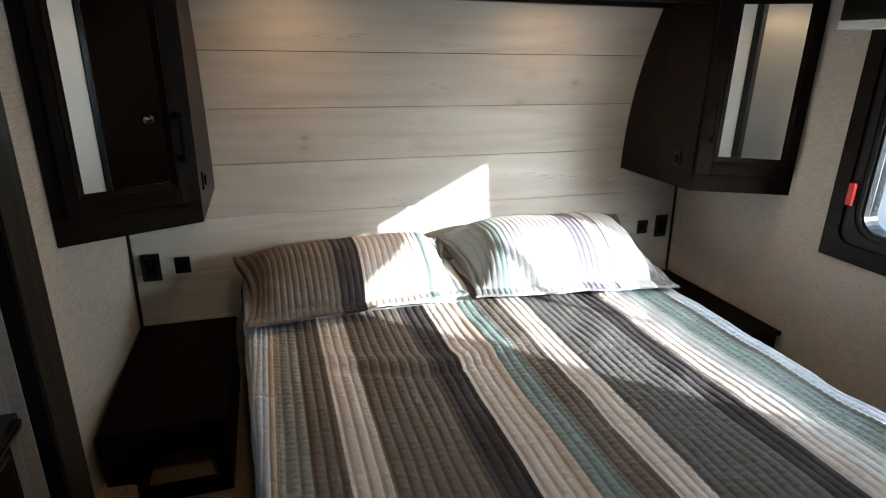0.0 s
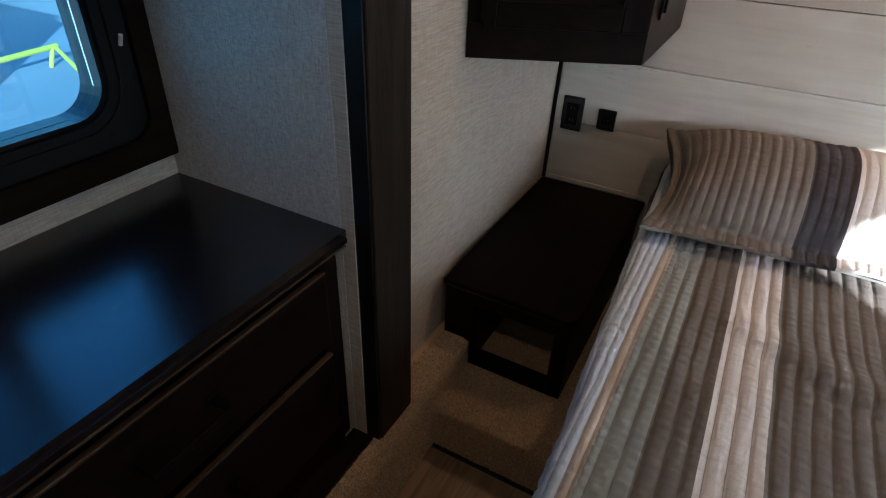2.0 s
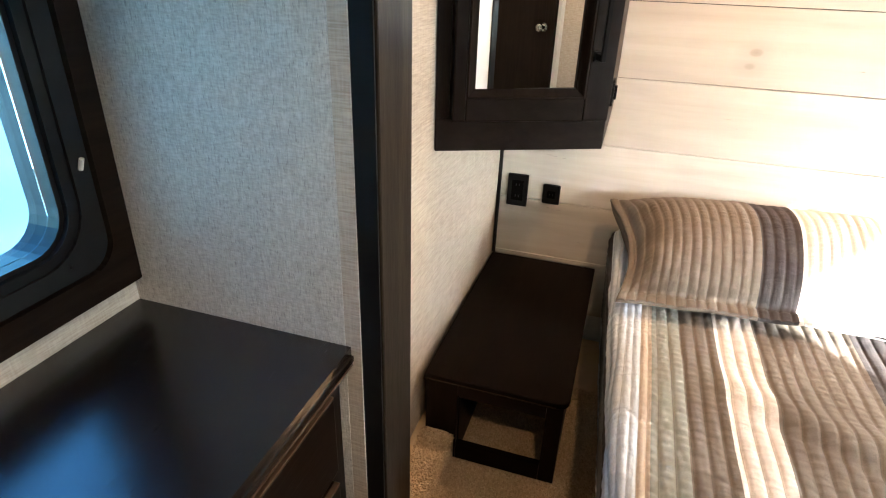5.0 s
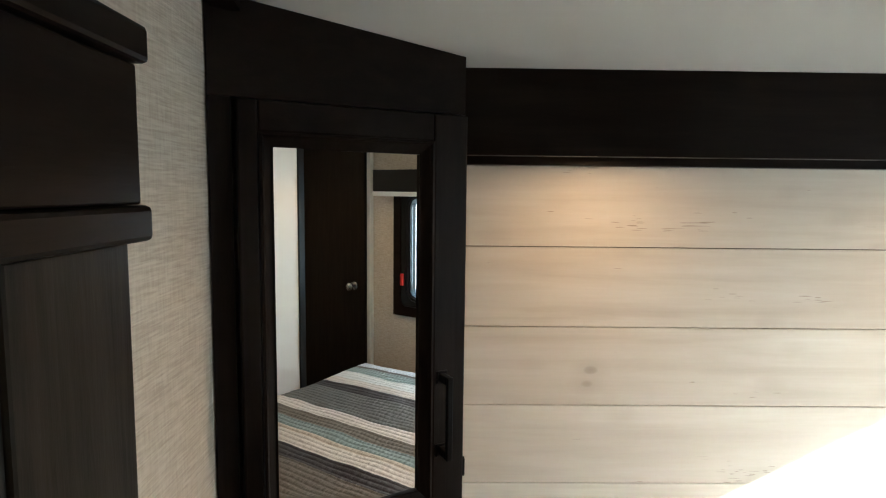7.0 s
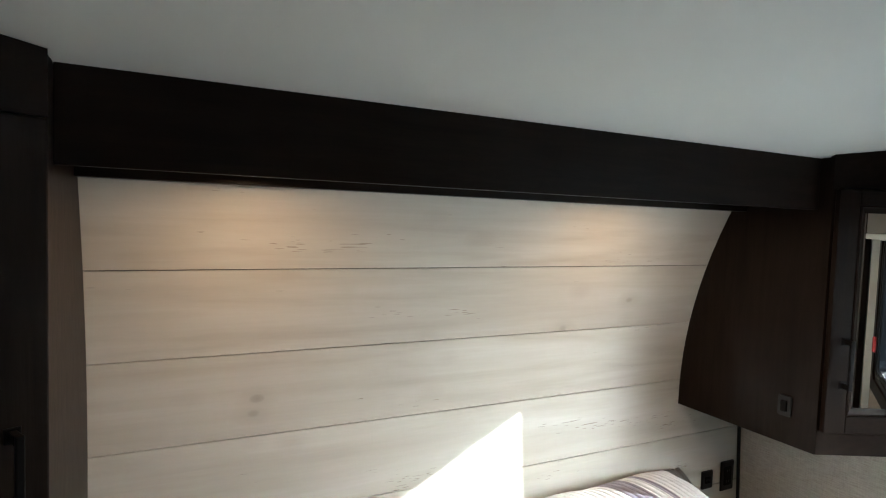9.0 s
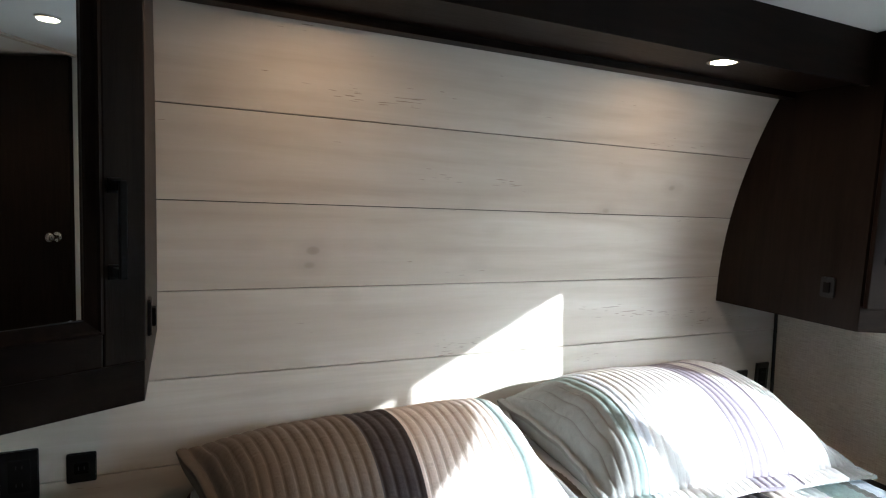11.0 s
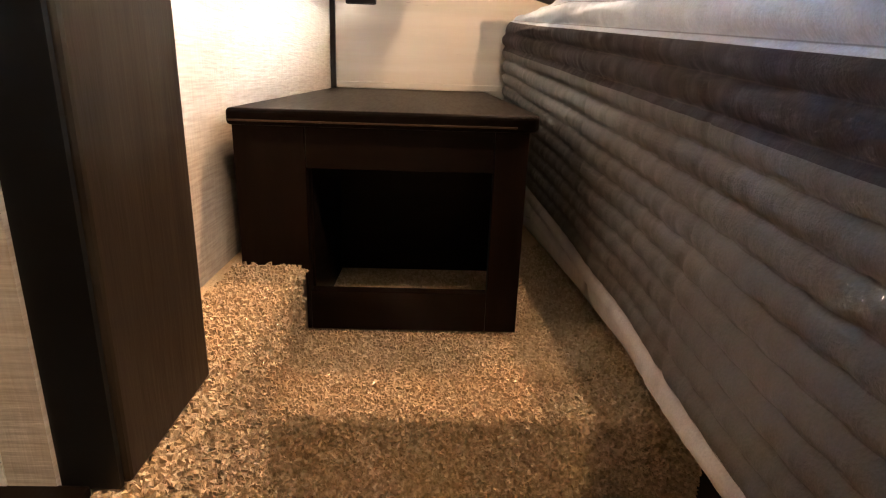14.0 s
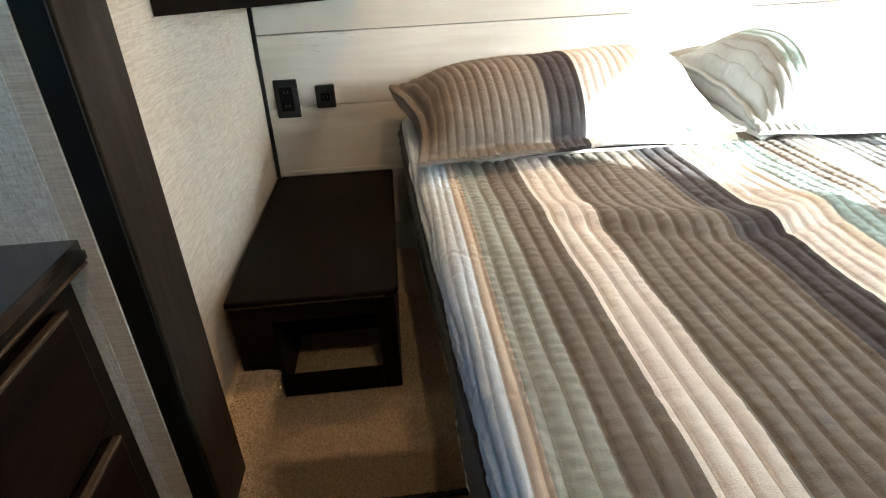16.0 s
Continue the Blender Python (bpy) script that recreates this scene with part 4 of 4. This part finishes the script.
LV = (0.27, 0.25, 0.31)
SHAM_PITCH = 0.0247
# last stop, LG: shade towards the bed's middle, put into the cloth colour
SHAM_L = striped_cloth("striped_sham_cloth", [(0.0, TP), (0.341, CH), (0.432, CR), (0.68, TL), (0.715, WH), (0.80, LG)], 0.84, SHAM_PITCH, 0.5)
# last stop, GY: grey right flange with its shade painted in
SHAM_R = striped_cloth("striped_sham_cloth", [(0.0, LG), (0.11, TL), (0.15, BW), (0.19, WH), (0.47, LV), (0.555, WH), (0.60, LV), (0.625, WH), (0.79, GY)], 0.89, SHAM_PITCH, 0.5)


def sham(corners, width, rise, material, label, seed, lean):
    """A quilted sham: a puffed cover with a flat flange, its rim spanned between four corners
    (front left, front right, back right, back left); lean shifts the crest towards one end."""
    n = int(round(width / SHAM_PITCH))
    u, v = np.meshgrid(np.linspace(0, 1, n * 8 + 1), np.linspace(0, 1, 110))
    fl, fr, br, bl = (np.array(c)[None, None, :] for c in corners)
    U, V = u[..., None], v[..., None]
    rim = (1 - V) * ((1 - U) * fl + U * fr) + V * ((1 - U) * bl + U * br)
    # sides and front pull in between the corners
    rim[..., 0] += 0.045 * np.sin(np.pi * v) * (1 - 2 * u) * np.abs(1 - 2 * u) ** 2
    rim[..., 1] += 0.010 * np.sin(np.pi * u) ** 0.7 * (1 - v) + 0.006 * smooth_noise(u, v, seed + 5, 40, 2) * (1 - v) ** 2
    rim[..., 2] += 0.008 * smooth_noise(u, v, seed + 6, 30, 3) * (1 - v) ** 3
    f = 0.085
    b = np.clip((v - f) / (1 - f), 0, 1)
    a = np.clip((u - 0.035) / 0.93, 0, 1)
    puff = np.clip(1 - np.abs(2 * a - 1) ** 5, 0, 1) ** 0.55 * np.clip(np.sin(np.pi * b ** 0.93), 0, 1) ** 0.60
    ends = np.abs(2 * u - 1)
    puff = puff * (1 - 0.16 * np.exp(-((u - 0.93) / 0.03) ** 2) - 0.12 * np.exp(-((u - 0.055) / 0.03) ** 2))
    folds = 0.010 * np.sin(26 * v + 9 * u + 2.2 * smooth_noise(u, v, seed, 8, 6)) * ends ** 6
    folds += 0.008 * smooth_noise(u, v, seed + 1, 16, 10) + 0.003 * smooth_noise(u, v, seed + 2, 60, 26)
    folds += 0.007 * np.sin(34 * (u + 0.6 * v) + 2 * smooth_noise(u, v, seed + 3, 9, 7)) * np.exp(-((v - 0.18) / 0.16) ** 2) * ends ** 2
    ph = (u * n) % 1.0
    quilted = 0.0050 * np.clip(np.sin(np.pi * ph), 0, 1) ** 0.5
    seam = -0.006 * np.exp(-((v - f) / 0.012) ** 2)
    z = rise * (1 + lean * (u - 0.5)) * puff + folds * np.clip(puff * 1.6 + 0.25, 0, 1) + quilted + seam
    top = rim.copy()
    top[..., 2] += z
    top[..., 1] -= 0.35 * z * (1 - v) * puff
    low = rim.copy()
    broad = np.clip(1 - np.abs(2 * u - 1) ** 14, 0, 1) ** 0.35 * np.clip(np.sin(np.pi * b ** 0.8), 0, 1) ** 0.4
    low[..., 2] += -(0.035 + 0.060 * v) * broad - 0.006 + folds * 0.2
    uvs = np.stack([u * width, v * 0.55], -1)
    ob = new("pillow_sham", grid_mesh("pillow_sham", top, uvs))
    ob.data.materials.append(material)
    under = new("back_cover", grid_mesh("back_cover", low[:, ::-1], uvs[:, ::-1]))
    under.data.materials.append(material)
    under.parent = ob
    side = np.concatenate([np.stack([top[0], low[0]], 0), np.stack([top[:, -1], low[:, -1]], 0), np.stack([top[-1, ::-1], low[-1, ::-1]], 0), np.stack([top[::-1, 0], low[::-1, 0]], 0)], 1)
    suv = np.stack([uvs[0], uvs[0]], 0), np.stack([uvs[:, -1], uvs[:, -1]], 0), np.stack([uvs[-1, ::-1], uvs[-1, ::-1]], 0), np.stack([uvs[::-1, 0], uvs[::-1, 0]], 0)
    hem = new("hem", grid_mesh("hem", side, np.concatenate(suv, 1)))
    hem.data.materials.append(material)
    hem.parent = ob
    return tagged(ob, label, "pillow", "pillows on the bed")


cushion("bed_pillow", 0.80, 0.44, 0.09, 0.0, COTTON, pose(0.89, -0.255, 0.640, 4, 0, 0), "plain white pillow under a striped sham", 31)
cushion("bed_pillow", 0.80, 0.44, 0.09, 0.0, COTTON, pose(1.68, -0.255, 0.640, 4, 0, 0), "plain white pillow under a striped sham", 41)
sham([(0.429, -0.556, 0.645), (1.222, -0.490, 0.652), (1.262, -0.045, 0.715), (0.377, -0.030, 0.704)], 0.84, 0.122, SHAM_L, "quilted sham striped taupe, charcoal, cream and white", 51, 0.12)
sham([(1.240, -0.520, 0.650), (2.075, -0.600, 0.630), (2.145, -0.015, 0.765), (1.225, -0.040, 0.735)], 0.89, 0.132, SHAM_R, "quilted sham striped white, pale blue and lavender grey", 61, -0.35)

# ---------------------------------------------------------------- carpeted sill and step
STEP_Z, STEP_Y, CX = 0.158, -0.903, 0.080


def soft_block(name, x0, x1, y0, y1, z0, z1, label):
    return thing(name, box(x0, x1, y0, y1, z0, z1, 0.018, 3), CARPET, label, "carpet", kind="structure")


soft_block("carpet_sill", -0.03, CX - 0.004, -2.10, -0.002, 0.0, CURB - 0.006, "beige carpeted sill along the slide-out")
thing("slide_floor", box(SLIDE - 0.05, -0.031, SY0 - 0.04, SY1 + 0.04, 0.0, CURB - 0.001), SHELL, "plain raised floor of the slide-out", "floor", kind="structure")
soft_block("carpet_step", CX - 0.02, 0.62, STEP_Y + 0.004, -0.002, 0.0, STEP_Z - 0.006, "beige carpeted step beside the bed")
soft_block("carpet_step_far", 1.90, W - 0.002, STEP_Y + 0.004, -0.002, 0.0, STEP_Z - 0.006, "beige carpeted step beside the bed")


def tufts(name, patches, per, parent, seed):
    """Short curled yarn ends over flat patches: (corner, edge a, edge b, normal)."""
    rng = np.random.RandomState(seed)
    V, F = [], []
    for corner, ea, eb, nrm in patches:
        corner, ea, eb, nrm = (np.array(q, float) for q in (corner, ea, eb, nrm))
        la, lb = np.linalg.norm(ea), np.linalg.norm(eb)
        n = int(la * lb * per)
        p = corner + rng.rand(n, 1) * ea + rng.rand(n, 1) * eb
        lean = rng.normal(0, 0.55, (n, 1)) * ea / la + rng.normal(0, 0.55, (n, 1)) * eb / lb
        d = nrm + lean
        d /= np.linalg.norm(d, axis=1, keepdims=True)
        side = np.cross(d, rng.normal(size=(n, 3)))
        side /= np.linalg.norm(side, axis=1, keepdims=True)
        other = np.cross(d, side)
        h = rng.uniform(0.006, 0.012, (n, 1))
        r = rng.uniform(0.0012, 0.0023, (n, 1))
        base = p - nrm * 0.004
        for a in range(3):
            ang = a * 2.0944
            V.append(base + r * (np.cos(ang) * side + np.sin(ang) * other))
        for a in range(3):
            ang = a * 2.0944 + 0.7
            V.append(base + d * h + 1.25 * r * (np.cos(ang) * side + np.sin(ang) * other))
        k = sum(len(v) for v in V) - 6 * n
        i = np.arange(n)
        for a in range(3):
            b2 = (a + 1) % 3
            F.append(np.stack([k + a * n + i, k + b2 * n + i, k + (3 + b2) * n + i, k + (3 + a) * n + i], -1).tolist())
        F.append(np.stack([k + 3 * n + i, k + 4 * n + i, k + 5 * n + i], -1).tolist())
    me = bpy.data.meshes.new(name)
    me.from_pydata(np.concatenate(V).tolist(), [], [f for fs_ in F for f in fs_])
    me.materials.append(CARPET)
    ob = new(name, me)
    tagged(ob, "short beige and brown twisted carpet pile", "carpet pile", kind="stuff")
    return ob


zc, zs = CURB - 0.006, STEP_Z - 0.006
# ceiling lamps above the bed; the third, unseen, is added to brighten the passage
LAMPS = ((1.79, -1.96, 1.3), (0.60, -1.96, 1.5), (1.90, -2.74, 1.6))
for lx, ly, watts in LAMPS:
    lamp = holder("ceiling_lamp", (lx, ly, roof(ly) - 0.02), "round flush ceiling lamp, lit warm white", "ceiling lamp", "ceiling lamps")
    part("rim", disc((lx, ly, roof(ly) - 0.005), (0, 0, 1), 0.050, 0.009, bevel=0.002), WHITE, lamp)
    part("lens", disc((lx, ly, roof(ly) - 0.0115), (0, 0, 1), 0.040, 0.0035, bevel=0.001), PUCK_GLOW, lamp, "glowing lens")
    d = bpy.data.lights.new("ceiling_lamp_glow", 'SPOT')
    d.energy, d.color, d.spot_size, d.spot_blend, d.shadow_soft_size = watts, (1.0, 0.63, 0.34), radians(128), 0.5, 0.02
    new("ceiling_lamp_glow", d).matrix_world = look((lx, ly, roof(ly) - 0.036), (lx, ly + 0.0001, 0))

tufts("carpet_pile", [
    ((0.050, -2.08, zc), (CX - 0.050, 0, 0), (0, 0.96, 0), (0, 0, 1)),
    ((0.0, -1.12, zc), (CX, 0, 0), (0, 0.395, 0), (0, 0, 1)),
    ((CX - 0.004, -2.08, 0.01), (0, 1.355, 0), (0, 0, zc - 0.012), (1, 0, 0)),
    ((CX, STEP_Y, zs), (0.50, 0, 0), (0, 0.60, 0), (0, 0, 1)),
    ((CX, STEP_Y + 0.002, 0.015), (0.50, 0, 0), (0, 0, zs - 0.015), (0, -1, 0)),
    ((CX, STEP_Y, zs - 0.006), (0.50, 0, 0), (0, 0.008, 0.006), (0, -0.7, 0.7)),
    ((CX - 0.008, -2.08, zc), (0, 1.355, 0), (0.008, 0, -0.006), (0.7, 0, 0.7)),
], 110000, None, 7)
thing("step_trim", box(CX, 0.58, STEP_Y - 0.008, STEP_Y, 0.0, 0.014, 0.002), BLACK, "thin black trim at the foot of the step", "trim", kind="structure")

# ---------------------------------------------------------------- outdoors
g = bmesh.new()
bmesh.ops.create_grid(g, x_segments=4, y_segments=4, size=300)
thing("ground", turned(g, Matrix.Translation((0, 0, -1.6))), CONCRETE, "worn pale concrete yard", "ground", kind="structure")
own = holder("trailer_skirt", (1.25, -1.4, -0.5), "underside of the parked trailer", "trailer body", kind="structure")
part("chassis", box(0.0, 2.5, -9.0, 0.1, -0.75, -0.09), BLACK, own)

van = holder("parked_trailer", (-8.2, -2.9, -1.6), "white parked travel trailer with a grey hatch", "trailer")
b = box(-9.5, -7.0, -7.5, 0.10, -1.25, 1.7, 0.0)
bmesh.ops.bevel(b, geom=[e for e in b.edges if all(v.co.y > 0 for v in e.verts) and abs(e.verts[0].co.x - e.verts[1].co.x) > 1], offset=0.35, segments=6, affect='EDGES')
part("body", b, SHELL, van)
part("hatch", box(-6.995, -6.985, -1.08, -0.80, -0.78, -0.60, 0.01), mat("grey_plastic", (0.25, 0.26, 0.27), 0.5), van, "grey plastic hatch")
part("seam_strip", box(-6.996, -6.988, -0.375, -0.335, -1.25, 1.6), BLACK, van)
for y in (-3.0, -3.9):
    part("wheel", disc((-7.12, y, -1.27), (1, 0, 0), 0.33, 0.2, bevel=0.03), RUBBER, van)
far_van = holder("parked_trailer", (-17.0, 9.0, -1.6), "white parked travel trailer across the yard", "trailer")
part("body", box(-18.5, -16.0, 5.0, 13.0, -1.05, 2.0, 0.2, 3), TRUCK, far_van)
part("wheel", disc((-16.1, 8.0, -1.25), (1, 0, 0), 0.35, 0.2, bevel=0.03), RUBBER, far_van)
part("wheel", disc((-16.1, 9.0, -1.25), (1, 0, 0), 0.35, 0.2, bevel=0.03), RUBBER, far_van)
bar = holder("barrier", (-9.6, 2.2, -1.6), "low yellow painted steel barrier", "barrier")
part("rail", tube((-9.3, 0.6, -1.28), (-9.9, 3.75, -1.28), 0.045, 8), YELLOW, bar)
part("leg", tube((-9.88, 3.70, -1.28), (-9.0, 3.55, -1.6), 0.035, 8), YELLOW, bar)
part("leg", tube((-9.86, 3.65, -1.28), (-9.9, 3.55, -1.6), 0.035, 8), YELLOW, bar)
part("leg", tube((-9.32, 0.65, -1.28), (-9.32, 0.65, -1.6), 0.035, 8), YELLOW, bar)

# ---------------------------------------------------------------- vinyl floor planks
planks = holder("floor", (1.0, -1.8, -0.006), "oak-look vinyl plank floor", "floor", kind="structure")
PW, PL = 0.15, 0.92
for i in range(-1, 8):
    for k in range(-1, 4):
        x0, y0 = 0.075 + i * PW, BACK + k * PL + (i * 0.37 % 1.0) * PL
        x1, y1, y0 = x0 + PW - 0.001, min(y0 + PL - 0.001, -0.87), max(y0, BACK)
        if y1 - y0 < 0.05:
            continue
        part("plank", box(max(x0, 0.0), x1, y0, y1, -0.0055, 0.0, 0.0008, 1), OAK, planks)
